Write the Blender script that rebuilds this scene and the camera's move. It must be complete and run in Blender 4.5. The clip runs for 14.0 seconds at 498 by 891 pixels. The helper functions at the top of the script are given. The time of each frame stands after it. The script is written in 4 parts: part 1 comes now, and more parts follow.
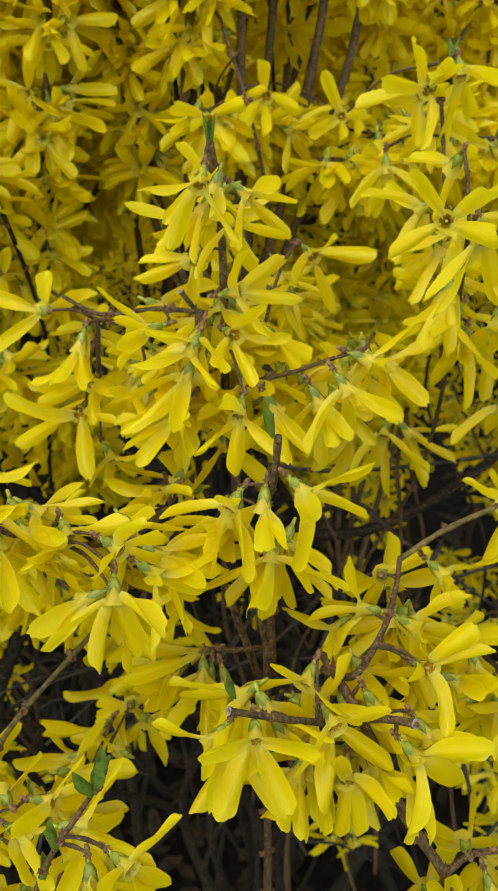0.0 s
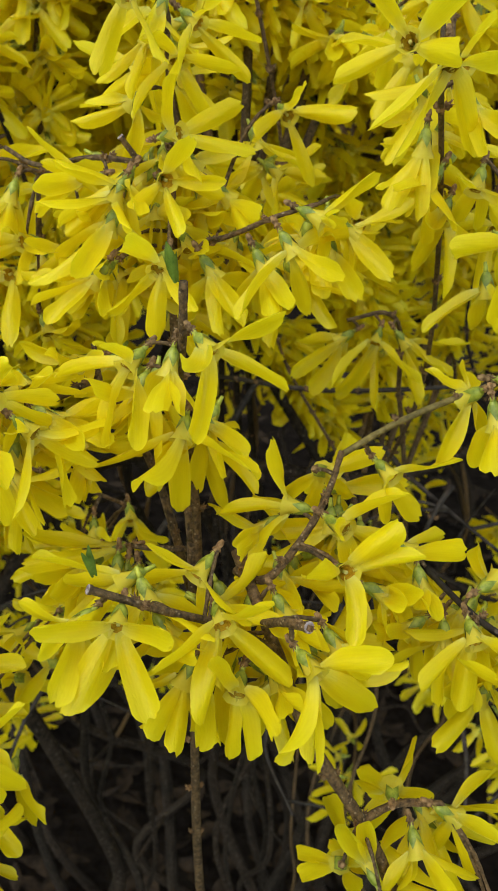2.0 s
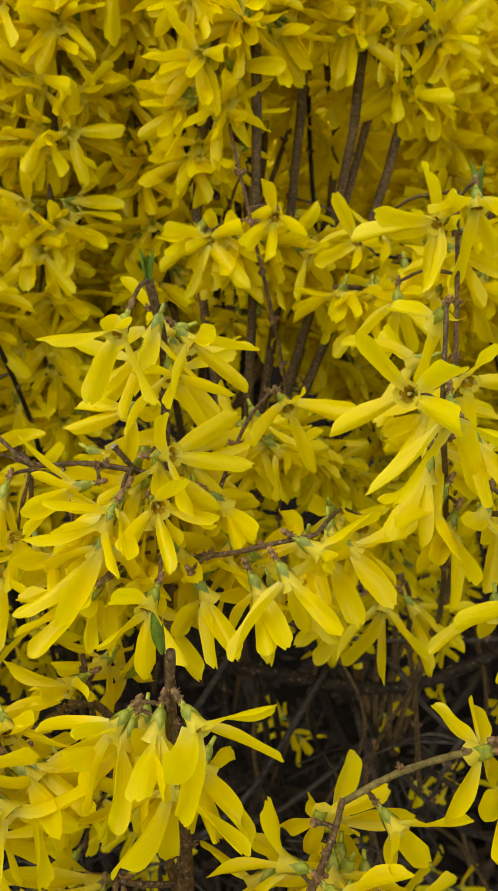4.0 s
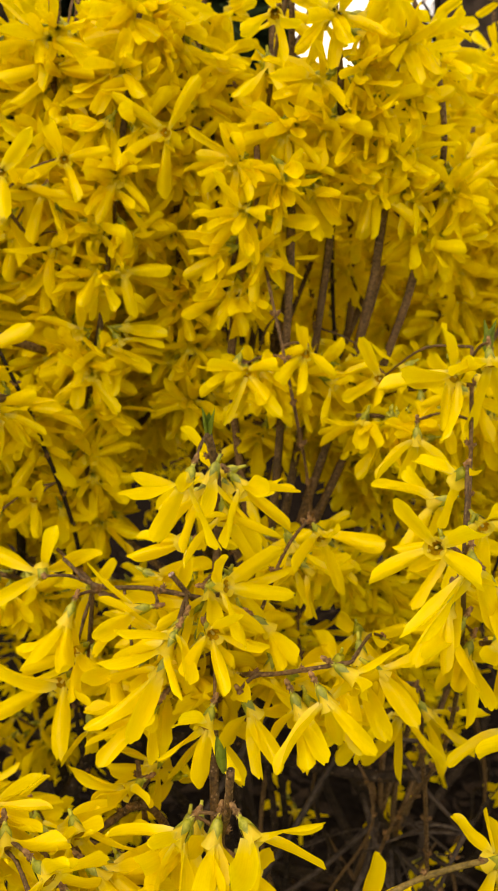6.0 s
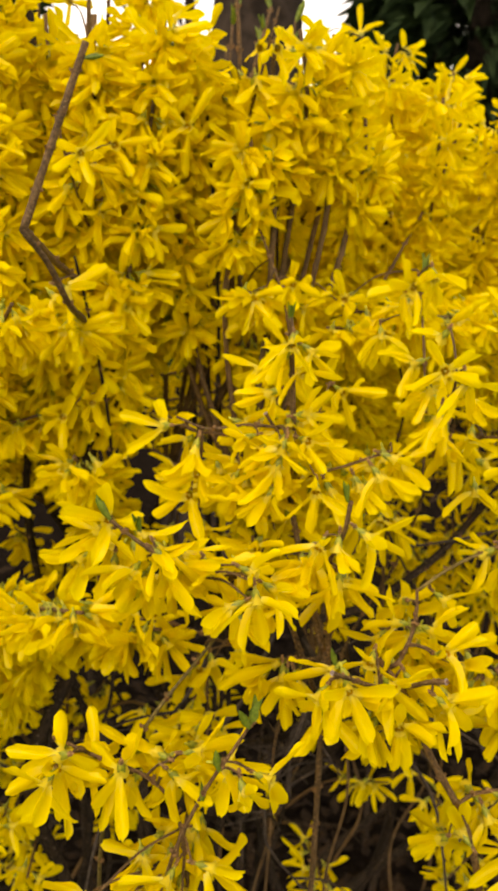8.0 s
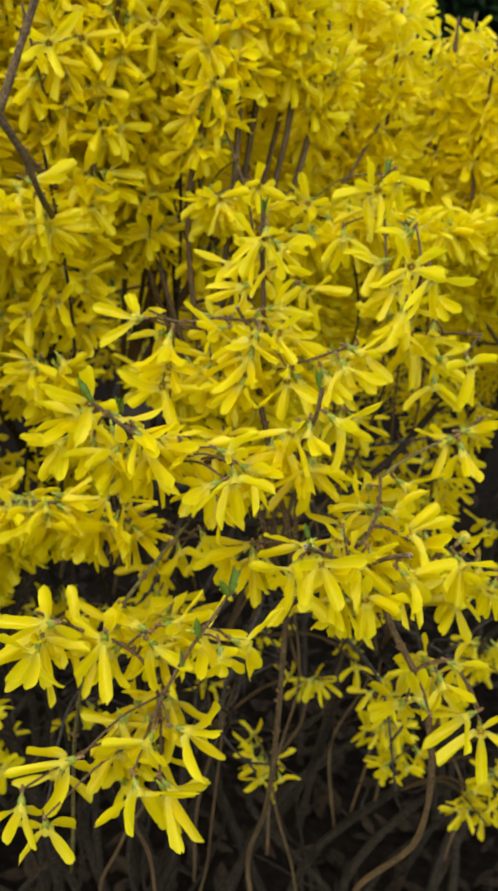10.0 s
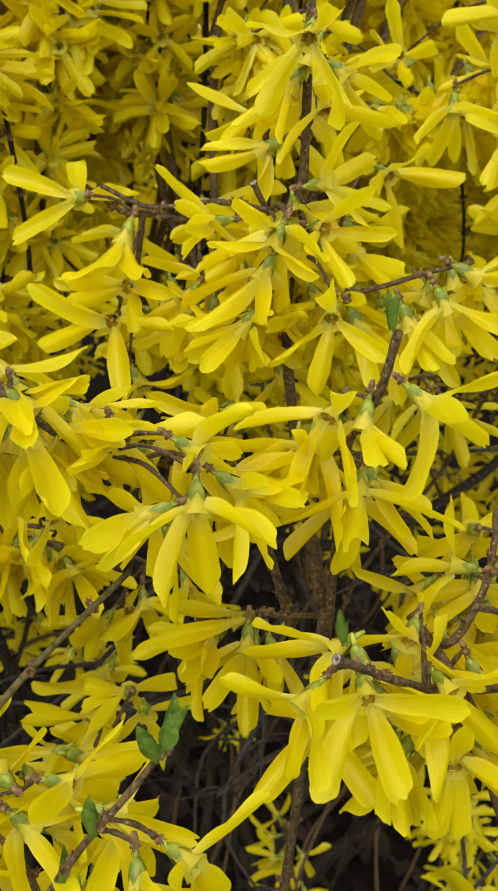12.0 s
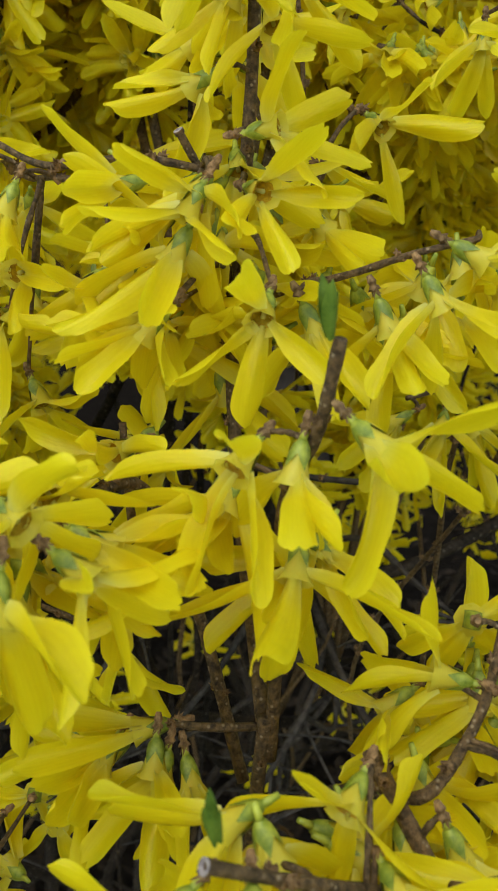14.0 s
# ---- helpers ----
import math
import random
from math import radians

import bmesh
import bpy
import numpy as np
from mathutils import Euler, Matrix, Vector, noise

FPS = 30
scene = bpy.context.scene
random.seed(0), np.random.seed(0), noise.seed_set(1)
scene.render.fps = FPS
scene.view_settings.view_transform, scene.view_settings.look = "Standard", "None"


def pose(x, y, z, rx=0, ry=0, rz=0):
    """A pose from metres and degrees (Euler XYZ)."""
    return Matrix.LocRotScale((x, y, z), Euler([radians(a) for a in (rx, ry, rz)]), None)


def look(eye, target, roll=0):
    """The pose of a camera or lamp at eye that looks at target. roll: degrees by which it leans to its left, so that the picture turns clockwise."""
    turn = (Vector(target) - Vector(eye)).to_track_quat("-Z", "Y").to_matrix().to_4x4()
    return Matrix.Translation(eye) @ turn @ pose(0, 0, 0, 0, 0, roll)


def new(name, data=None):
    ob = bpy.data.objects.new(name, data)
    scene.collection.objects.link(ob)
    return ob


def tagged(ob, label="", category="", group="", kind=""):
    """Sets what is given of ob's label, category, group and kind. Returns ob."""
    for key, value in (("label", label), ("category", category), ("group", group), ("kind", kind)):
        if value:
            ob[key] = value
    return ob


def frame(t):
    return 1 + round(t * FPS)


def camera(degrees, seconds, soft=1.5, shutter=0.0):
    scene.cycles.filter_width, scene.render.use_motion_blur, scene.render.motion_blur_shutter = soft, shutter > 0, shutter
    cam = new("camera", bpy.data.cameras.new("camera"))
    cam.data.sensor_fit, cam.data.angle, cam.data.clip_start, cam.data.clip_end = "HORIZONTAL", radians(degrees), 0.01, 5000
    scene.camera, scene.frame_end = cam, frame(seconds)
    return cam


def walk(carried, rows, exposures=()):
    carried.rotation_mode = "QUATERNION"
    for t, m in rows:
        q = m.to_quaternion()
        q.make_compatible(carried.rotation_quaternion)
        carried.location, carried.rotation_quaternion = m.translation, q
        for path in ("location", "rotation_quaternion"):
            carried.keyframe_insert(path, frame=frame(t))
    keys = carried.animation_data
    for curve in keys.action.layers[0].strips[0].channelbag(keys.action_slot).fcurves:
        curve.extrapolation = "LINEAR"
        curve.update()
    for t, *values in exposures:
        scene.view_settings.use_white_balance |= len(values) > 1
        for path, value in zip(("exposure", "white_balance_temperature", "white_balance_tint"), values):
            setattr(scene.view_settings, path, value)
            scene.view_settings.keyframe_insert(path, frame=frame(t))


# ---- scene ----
cam = camera(30.4, 14.0)
cam.data.dof.use_dof = True
cam.data.dof.focus_distance = 0.21
cam.data.dof.aperture_fstop = 64
METRES, EYE, TILT, LEAN, TURN = 0.8, 1.3, -25.0, 0.0, 0.0
ROWS = [
    (0.0, 0.0, 0.0, 0.0, 0.0, 0.0, -0.0),
    (0.5, 0.0271, 0.038, -0.0052, 1.83, -0.21, -1.59),
    (1.0, 0.0423, 0.0423, -0.0164, 4.16, -0.41, -3.17),
    (1.5, 0.0527, 0.0473, -0.0259, 5.36, -0.85, -3.78),
    (2.0, 0.0606, 0.0493, -0.0373, 6.21, -1.17, -4.15),
    (2.5, 0.073, 0.0535, -0.0177, 7.12, -0.93, -3.8),
    (3.0, 0.0782, 0.0772, 0.006, 6.92, 0.03, -3.89),
    (3.5, 0.0722, 0.0706, 0.0255, 7.03, 2.9, -4.14),
    (4.0, 0.0607, 0.0626, 0.0401, 7.32, 4.7, -4.36),
    (6.5, 0.0335, -0.0215, 0.0559, 5.96, 8.97, -5.94),
    (7.0, -0.0145, -0.0813, 0.0336, -1.65, 9.74, -3.59),
    (7.5, -0.0719, -0.1304, -0.014, -5.69, 9.49, -0.76),
    (8.0, -0.1038, -0.168, -0.0455, -6.94, 9.21, 0.37),
    (8.5, -0.1332, -0.187, -0.062, -7.89, 8.21, 0.57),
    (9.0, -0.1351, -0.2067, -0.0676, -11.1, 6.92, 0.99),
    (11.5, -0.0867, -0.0172, -0.0686, -9.88, 4.2, -1.96),
    (12.0, -0.0577, 0.0661, -0.0504, -6.84, 4.3, -3.95),
    (12.5, -0.0293, 0.1241, -0.03, -4.8, 4.24, -4.97),
    (13.0, -0.0145, 0.156, -0.0278, -3.61, 4.06, -5.45),
    (13.5, -0.0096, 0.1523, -0.0264, -2.88, 3.89, -5.42),
    (14.0, -0.0106, 0.1465, -0.028, -2.31, 3.56, -5.29),
]
EXPOSURES = [(0.0, 0.12, 6800, 7), (1.5, 0.14, 6500, 5), (2.6, 0.16, 6400, 4), (3.5, 0.09, 6500, 3), (4.0, 0.09, 7600, 9), (4.4, 0.18, 10400, 24), (8.5, 0.36, 10200, 22), (9.0, 0.44, 7400, 10), (9.3, 0.34, 6800, 5), (12.5, 0.24, 6900, 6), (13.0, 0.18, 7600, 11), (13.4, 0.06, 6700, 4), (14.0, 0.03, 6200, 1)]
walk(cam, [(t, pose(0, 0, EYE, TILT, LEAN, TURN) @ pose(METRES * x, METRES * y, METRES * z, 90 + pitch, roll, yaw)) for t, x, y, z, yaw, pitch, roll in ROWS], EXPOSURES)

# ---- sky and sun: a bright overcast day ----
world = bpy.data.worlds.new("world")
scene.world = world
world.use_nodes = True
wt = world.node_tree
sky = wt.nodes.new("ShaderNodeTexSky")
sky.sky_type, sky.sun_disc = "NISHITA", False
sky.sun_elevation, sky.sun_rotation = radians(50), radians(200)
sky.dust_density, sky.air_density = 1.0, 1.0
hsv = wt.nodes.new("ShaderNodeHueSaturation")
hsv.inputs["Saturation"].default_value = 0.55
wt.links.new(sky.outputs[0], hsv.inputs["Color"])
wt.links.new(hsv.outputs[0], wt.nodes["Background"].inputs["Color"])
wt.nodes["Background"].inputs["Strength"].default_value = 0.29
sun = new("sun", bpy.data.lights.new("sun", "SUN"))
sun.data.energy, sun.data.angle, sun.data.color = 1.0, radians(35), (1.0, 0.96, 0.90)
sun.matrix_world = look((-1.5, -0.4, 5.5), (0, 0.5, 1))


# ---- materials ----
def material(name):
    m = bpy.data.materials.new(name)
    m.use_nodes = True
    return m, m.node_tree, m.node_tree.nodes["Principled BSDF"]


def node(tree, kind, **inputs):
    n = tree.nodes.new("ShaderNode" + kind)
    for key, value in inputs.items():
        n.inputs[key].default_value = value
    return n


def ramp(tree, source, *stops):
    r = node(tree, "ValToRGB")
    e = r.color_ramp.elements
    while len(e) < len(stops):
        e.new(0.5)
    for i, (at, colour) in enumerate(stops):
        e[i].position, e[i].color = at, (*colour, 1)
    tree.links.new(source, r.inputs["Fac"])
    return r.outputs["Color"]


def blend(tree, mode, fac, a, b):
    """Two colours, or outputs, mixed."""
    n = node(tree, "Mix")
    n.data_type, n.blend_type = "RGBA", mode
    for key, value in ((0, fac), (6, a), (7, b)):
        if hasattr(value, "is_output"):
            tree.links.new(value, n.inputs[key])
        else:
            n.inputs[key].default_value = value if key == 0 else (*value, 1)
    return n.outputs[2]


def bumped(tree, shader, height, strength, distance):
    b = node(tree, "Bump", Strength=strength, Distance=distance)
    tree.links.new(height, b.inputs["Height"])
    tree.links.new(b.outputs[0], shader.inputs["Normal"])
    return b.outputs[0]


def petal_material():
    """Thin yellow petals: lemon to golden from flower to flower, paler at the foot, finely veined along their length."""
    m, t, p = material("forsythia_petal")
    uv = node(t, "UVMap")
    split = node(t, "SeparateXYZ")
    t.links.new(uv.outputs[0], split.inputs[0])
    info = node(t, "ObjectInfo")
    along = ramp(t, split.outputs["X"], (0.0, (0.82, 0.80, 0.16)), (0.12, (0.89, 0.82, 0.07)), (0.3, (0.94, 0.82, 0.012)), (0.75, (0.96, 0.86, 0.010)), (1.0, (0.97, 0.88, 0.018)))
    tone = ramp(t, info.outputs["Random"], (0.0, (0.97, 0.93, 0.8)), (0.5, (1.0, 0.97, 0.9)), (1.0, (1.0, 1.0, 1.2)))
    colour = blend(t, "MULTIPLY", 1.0, along, tone)
    geometry = node(t, "NewGeometry")
    single = ramp(t, geometry.outputs["Random Per Island"], (0.0, (0.94, 0.91, 0.8)), (1.0, (1.03, 1.03, 1.1)))
    colour = blend(t, "MULTIPLY", 1.0, colour, single)
    where = node(t, "TexCoord")
    spots = node(t, "TexNoise", Scale=420.0, Detail=3.0)
    t.links.new(where.outputs["Object"], spots.inputs["Vector"])
    mottled = ramp(t, spots.outputs[0], (0.3, (0.93, 0.90, 0.8)), (0.7, (1, 1, 1)))
    veins = node(t, "TexWave", Scale=3.2, Distortion=3.5, Detail=3.0)
    veins.bands_direction = "Y"
    t.links.new(uv.outputs[0], veins.inputs["Vector"])
    streaks = ramp(t, veins.outputs["Fac"], (0.1, (0.97, 0.955, 0.93)), (0.9, (1.0, 1.0, 1.0)))
    colour = blend(t, "MULTIPLY", 0.8, blend(t, "MULTIPLY", 0.8, colour, mottled), streaks)
    rim = ramp(t, split.outputs["Y"], (0.0, (1.06, 1.08, 1.8)), (0.16, (1, 1, 1)), (0.84, (1, 1, 1)), (1.0, (1.06, 1.08, 1.8)))
    colour = blend(t, "MULTIPLY", 1.0, colour, rim)
    dents = node(t, "TexNoise", Scale=5.5, Detail=2.0, Distortion=0.4)
    t.links.new(uv.outputs[0], dents.inputs["Vector"])
    relief = node(t, "Math")
    relief.operation = "MULTIPLY_ADD"
    relief.inputs[1].default_value = 0.05
    t.links.new(veins.outputs["Fac"], relief.inputs[0])
    t.links.new(dents.outputs[0], relief.inputs[2])
    bump = bumped(t, p, relief.outputs[0], 0.22, 0.0009)
    t.links.new(colour, p.inputs["Base Color"])
    t.links.new(ramp(t, spots.outputs[0], (0.35, (0.27, 0.27, 0.27)), (0.65, (0.42, 0.42, 0.42))), p.inputs["Roughness"])
    p.inputs["Specular IOR Level"].default_value = 0.34
    thin = node(t, "BsdfTranslucent")
    t.links.new(colour, thin.inputs["Color"])
    t.links.new(bump, thin.inputs["Normal"])
    mix = node(t, "MixShader", Fac=0.5)
    t.links.new(p.outputs[0], mix.inputs[1])
    t.links.new(thin.outputs[0], mix.inputs[2])
    t.links.new(mix.outputs[0], t.nodes["Material Output"].inputs["Surface"])
    return m


def plain_material(name, low, high, scale, rough=0.6, bump=0.3, depth=0.0006, through_light=0.0, gloss=0.12, specks=None):
    m, t, p = material(name)
    where = node(t, "TexCoord")
    grain = node(t, "TexNoise", Scale=scale, Detail=6.0, Roughness=0.65)
    broad = node(t, "TexNoise", Scale=scale / 7, Detail=2.0)
    for n in (grain, broad):
        t.links.new(where.outputs["Object"], n.inputs["Vector"])
    info = node(t, "ObjectInfo")
    fine = ramp(t, grain.outputs[0], (0.36, low), (0.64, high))
    patch = ramp(t, broad.outputs[0], (0.35, (0.72, 0.72, 0.72)), (0.65, (1.15, 1.12, 1.08)))
    colour = blend(t, "MULTIPLY", 0.8, fine, patch)
    if specks:
        pores = node(t, "TexVoronoi", Scale=scale * 0.8, Randomness=1.0)
        t.links.new(where.outputs["Object"], pores.inputs["Vector"])
        colour = blend(t, "MIX", ramp(t, pores.outputs["Distance"], (0.14, (1, 1, 1)), (0.24, (0, 0, 0))), colour, specks)
    each = ramp(t, info.outputs["Random"], (0.0, (0.8, 0.82, 0.8)), (1.0, (1.1, 1.06, 1.0)))
    colour = blend(t, "MULTIPLY", 1.0, colour, each)
    t.links.new(colour, p.inputs["Base Color"])
    p.inputs["Roughness"].default_value = rough
    p.inputs["Specular IOR Level"].default_value = gloss
    normal = bumped(t, p, grain.outputs[0], bump, depth)
    if through_light:
        thin = node(t, "BsdfTranslucent")
        t.links.new(colour, thin.inputs["Color"])
        mix = node(t, "MixShader", Fac=through_light)
        t.links.new(p.outputs[0], mix.inputs[1])
        t.links.new(thin.outputs[0], mix.inputs[2])
        t.links.new(mix.outputs[0], t.nodes["Material Output"].inputs["Surface"])
    return m


PETAL = petal_material()
AMBER = plain_material("throat_amber", (0.34, 0.19, 0.012), (0.72, 0.47, 0.02), 900, 0.5, 0.1)
CALYX = plain_material("calyx_green", (0.15, 0.20, 0.012), (0.42, 0.45, 0.05), 420, 0.45, 0.1, gloss=0.4)
LEAF = plain_material("young_leaf", (0.075, 0.145, 0.014), (0.22, 0.33, 0.045), 300, 0.4, 0.2, 0.0004, 0.25, 0.4)
BARK = plain_material("twig_bark", (0.04, 0.023, 0.010), (0.21, 0.13, 0.055), 750, 0.6, 0.9, 0.0012, gloss=0.25, specks=(0.30, 0.22, 0.13))
# cane bark taken down near black: the shrub's inner shade is in this colour
SHADED_CANE = plain_material("shaded_cane_bark", (0.010, 0.007, 0.005), (0.045, 0.034, 0.023), 320, 0.8, 0.7, 0.001, specks=(0.10, 0.08, 0.06))
GREEN_BARK = plain_material("young_bark", (0.07, 0.055, 0.018), (0.21, 0.165, 0.055), 600, 0.55, 0.4, 0.0006)
DEAD = plain_material("dead_wood", (0.025, 0.02, 0.016), (0.075, 0.063, 0.052), 260, 0.85, 0.6, 0.0008)
SCALE = plain_material("bud_scale", (0.11, 0.06, 0.025), (0.34, 0.21, 0.095), 500, 0.7, 0.4)
CUT = plain_material("cut_wood", (0.20, 0.15, 0.14), (0.45, 0.38, 0.36), 900, 0.7, 0.2)
# dead-leaf brown lowered so that the litter looks shaded by the shrub
SHADED_LITTER = plain_material("shaded_dead_leaf", (0.012, 0.008, 0.005), (0.045, 0.03, 0.018), 60, 0.85, 0.5)
TRUNK = plain_material("tree_bark", (0.018, 0.014, 0.011), (0.06, 0.046, 0.038), 14, 0.9, 1.0, 0.03)
NEEDLE = plain_material("conifer_green", (0.008, 0.022, 0.010), (0.03, 0.06, 0.022), 6, 0.8, 0.3)


# ---- building helpers ----
def mesh_of(name, bm, *materials, smooth=True):
    me = bpy.data.meshes.new(name)
    bm.to_mesh(me)
    bm.free()
    for m in materials:
        me.materials.append(m)
    for f in me.polygons:
        f.use_smooth = smooth
    return me


def child(name, data, parent, m=None, label=""):
    ob = new(name, data)
    ob.parent = parent
    if m is not None:
        ob.matrix_basis = m
    return tagged(ob, label)


def smooth_line(points, steps=6):
    """A smooth line through the points, however unevenly they are spaced."""
    p = [Vector(q) for q in points]
    p = [p[0] * 2 - p[1]] + p + [p[-1] * 2 - p[-2]]
    line = []
    for a, b, c, d in zip(p, p[1:], p[2:], p[3:]):
        u, v, w = [max((y - x).length, 1e-6) for x, y in ((a, b), (b, c), (c, d))]
        leave = ((b - a) / u * v + (c - b) / v * u) / (u + v) * v
        arrive = ((c - b) / v * w + (d - c) / w * v) / (v + w) * v
        for i in range(steps):
            t = i / steps
            line.append(b * (2 * t ** 3 - 3 * t * t + 1) + leave * (t ** 3 - 2 * t * t + t) + c * (3 * t * t - 2 * t ** 3) + arrive * (t ** 3 - t * t))
    return line + [p[-2]]


def tube(bm, line, r0, r1, sides=8, knots=0.0, rng=random):
    """A round stem along line, from radius r0 to r1, with uneven swellings."""
    rings = []
    side = Vector((0.31, 0.77, 0.55))
    for i, q in enumerate(line):
        way = (line[min(i + 1, len(line) - 1)] - line[max(i - 1, 0)]).normalized()
        side = (side - way * side.dot(way)).normalized()
        up = way.cross(side)
        r = (r0 + (r1 - r0) * i / (len(line) - 1)) * (1 + knots * (rng.random() - 0.4))
        rings.append([bm.verts.new(q + r * (side * math.cos(a) + up * math.sin(a))) for a in (2 * math.pi * k / sides for k in range(sides))])
    for a, b in zip(rings, rings[1:]):
        for k in range(sides):
            bm.faces.new((a[k], a[(k + 1) % sides], b[(k + 1) % sides], b[k]))
    bm.faces.new(rings[0][::-1])
    bm.faces.new(rings[-1])


def sheet(bm, length, width, outline, bend, fold, twist, rows=7, cols=4, ripple=0.0, rng=random, tip=None):
    """A petal or leaf along +x: outline(u) is its half width, bend curls it back, fold lifts its edges, twist turns its end, tip(v) draws its end in."""
    layer = bm.loops.layers.uv.verify()
    grid, places = [], {}
    phase = rng.random() * 6
    for i in range(rows + 1):
        u = 1 - (1 - i / rows) ** 1.5
        angle = bend * u
        x = length * (math.sin(angle) / bend if abs(bend) > 1e-3 else u)
        z = -length * ((1 - math.cos(angle)) / bend if abs(bend) > 1e-3 else 0)
        line = []
        for j in range(cols + 1):
            v = 2 * j / cols - 1
            w = outline(u) * width * v
            lift = fold * (1.25 - 0.6 * u) * abs(v) ** 1.8 * outline(u) * width + ripple * length * math.sin(7 * u + phase + 2 * v) * abs(v)
            a = twist * u
            y, zz = w * math.cos(a) - lift * math.sin(a), w * math.sin(a) + lift * math.cos(a)
            back = length * tip(v) * u ** 9 if tip else 0.0
            vert = bm.verts.new((x + zz * math.sin(angle) - back * math.cos(angle), y, z + zz * math.cos(angle) + back * math.sin(angle)))
            places[vert] = (u, 0.5 + 0.5 * v)
            line.append(vert)
        grid.append(line)
    for a, b in zip(grid, grid[1:]):
        for j in range(cols):
            f = bm.faces.new((a[j], b[j], b[j + 1], a[j + 1]))
            for loop in f.loops:
                loop[layer].uv = places[loop.vert]


def petal_outline(u):
    """Strap-shaped: narrow at the foot, widest near the blunt end."""
    return 0.36 + 0.50 * math.sin(min(1.0, u / 0.45) * math.pi / 2) + 0.16 * math.sin(min(1.0, u / 0.8) * math.pi / 2) ** 3 - 0.44 * max(0.0, (u - 0.84) / 0.16) ** 2


def slender_outline(u):
    """The same, but drawn in a little towards the tip."""
    return 0.40 + 0.58 * math.sin(min(1.0, u / 0.5) * math.pi / 2) - 0.16 * max(0.0, (u - 0.5) / 0.5) - 0.40 * max(0.0, (u - 0.8) / 0.2) ** 2


def petal_tip(rng):
    """A blunt, slanting or notched end, each a little different."""
    blunt, slant, notch, side = rng.uniform(0.04, 0.08), rng.uniform(-0.04, 0.04), rng.choice((0.0, 0.0, 0.03, 0.06)), rng.uniform(-0.4, 0.4)
    teeth = rng.uniform(0.0, 0.012)
    return lambda v: blunt * abs(v) ** 3.0 + slant * v + notch * math.exp(-((v - side) / 0.28) ** 2) + teeth * math.sin(9 * v + 20 * side)


def leaf_outline(u):
    return math.sin(math.pi * min(1, 0.06 + 0.94 * u)) ** 0.8


# ---- flowers: unit petals, 1 long, of several shapes, shared by all flowers ----
shapes = random.Random(5)
PETALS, SMALL, TINY = [], [], []
for k in range(22):
    look_of = (shapes.uniform(0.122, 0.158), petal_outline if k % 4 else slender_outline, shapes.uniform(-0.35, 0.95), shapes.choice((-1, -1, 1)) * shapes.uniform(0.45, 1.2), shapes.uniform(-1.0, 1.0))
    wave = shapes.uniform(0.01, 0.042)
    for rows, cols, made in ((11, 8, PETALS), (5, 4, SMALL), (4, 2, TINY)):
        bm = bmesh.new()
        if made is not PETALS:
            look_of = (look_of[0] * (1.05 if made is SMALL else 1.0), *look_of[1:])
        sheet(bm, 1.0, *look_of, rows, cols, wave, random.Random(k), petal_tip(random.Random(50 + k)))
        bm.verts.ensure_lookup_table()
        end = sum((v.co for v in bm.verts[-cols - 1:]), Vector()) / (cols + 1)
        level = Matrix.Rotation(math.atan2(end.z, end.x), 4, "Y") @ Matrix.Scale(1 / end.length, 4)
        for v in bm.verts:
            v.co = level @ v.co
        made.append(mesh_of("petal", bm, PETAL))


def throat_mesh(stamens):
    """The short yellow tube of a flower, 6 mm long, along +z."""
    bm = bmesh.new()
    layer = bm.loops.layers.uv.verify()
    rings = []
    for z, r in ((0.0005, 0.0011), (0.003, 0.0017), (0.0055, 0.0024), (0.0070, 0.0033)):
        rings.append([bm.verts.new((r * math.cos(a), r * math.sin(a), z)) for a in (2 * math.pi * k / 8 for k in range(8))])
    for a, b in zip(rings, rings[1:]):
        for k in range(8):
            f = bm.faces.new((a[k], a[(k + 1) % 8], b[(k + 1) % 8], b[k]))
            for loop in f.loops:
                loop[layer].uv = (0.1, 0.5)
    if stamens:
        rings = []
        for z, r in ((0.0022, 0.0007), (0.0040, 0.0015), (0.0058, 0.0021)):
            rings.append([bm.verts.new((r * math.cos(a), r * math.sin(a), z)) for a in (2 * math.pi * k / 8 for k in range(8))])
        for a, b in zip(rings, rings[1:]):
            for k in range(8):
                bm.faces.new((a[k], b[k], b[(k + 1) % 8], a[(k + 1) % 8])).material_index = 1
        tube(bm, [Vector((0, 0, 0.002)), Vector((0, 0, 0.0035)), Vector((0.0001, 0, 0.0052))], 0.0003, 0.0005, 6)
    return mesh_of("flower", bm, PETAL, AMBER)


def calyx_mesh():
    """Four green lobes round the foot of the tube, on a short stalk."""
    bm = bmesh.new()
    tube(bm, [Vector((0, 0, -0.0032)), Vector((0, 0, -0.0016)), Vector((0, 0, 0.0))], 0.0005, 0.0008, 6)
    rings = []
    for z, r in ((-0.0004, 0.0008), (0.0005, 0.0014), (0.0018, 0.0018)):
        rings.append([bm.verts.new((r * math.cos(a), r * math.sin(a), z)) for a in (2 * math.pi * k / 8 for k in range(8))])
    for a, b in zip(rings, rings[1:]):
        for k in range(8):
            bm.faces.new((a[k], a[(k + 1) % 8], b[(k + 1) % 8], b[k]))
    for k in range(0, 8, 2):
        a = 2 * math.pi * (k + 1) / 8
        tip = bm.verts.new((0.0023 * math.cos(a), 0.0023 * math.sin(a), 0.0044))
        bm.faces.new((rings[-1][k], rings[-1][k + 1], tip))
        bm.faces.new((rings[-1][k + 1], rings[-1][(k + 2) % 8], tip))
    return mesh_of("calyx", bm, CALYX)


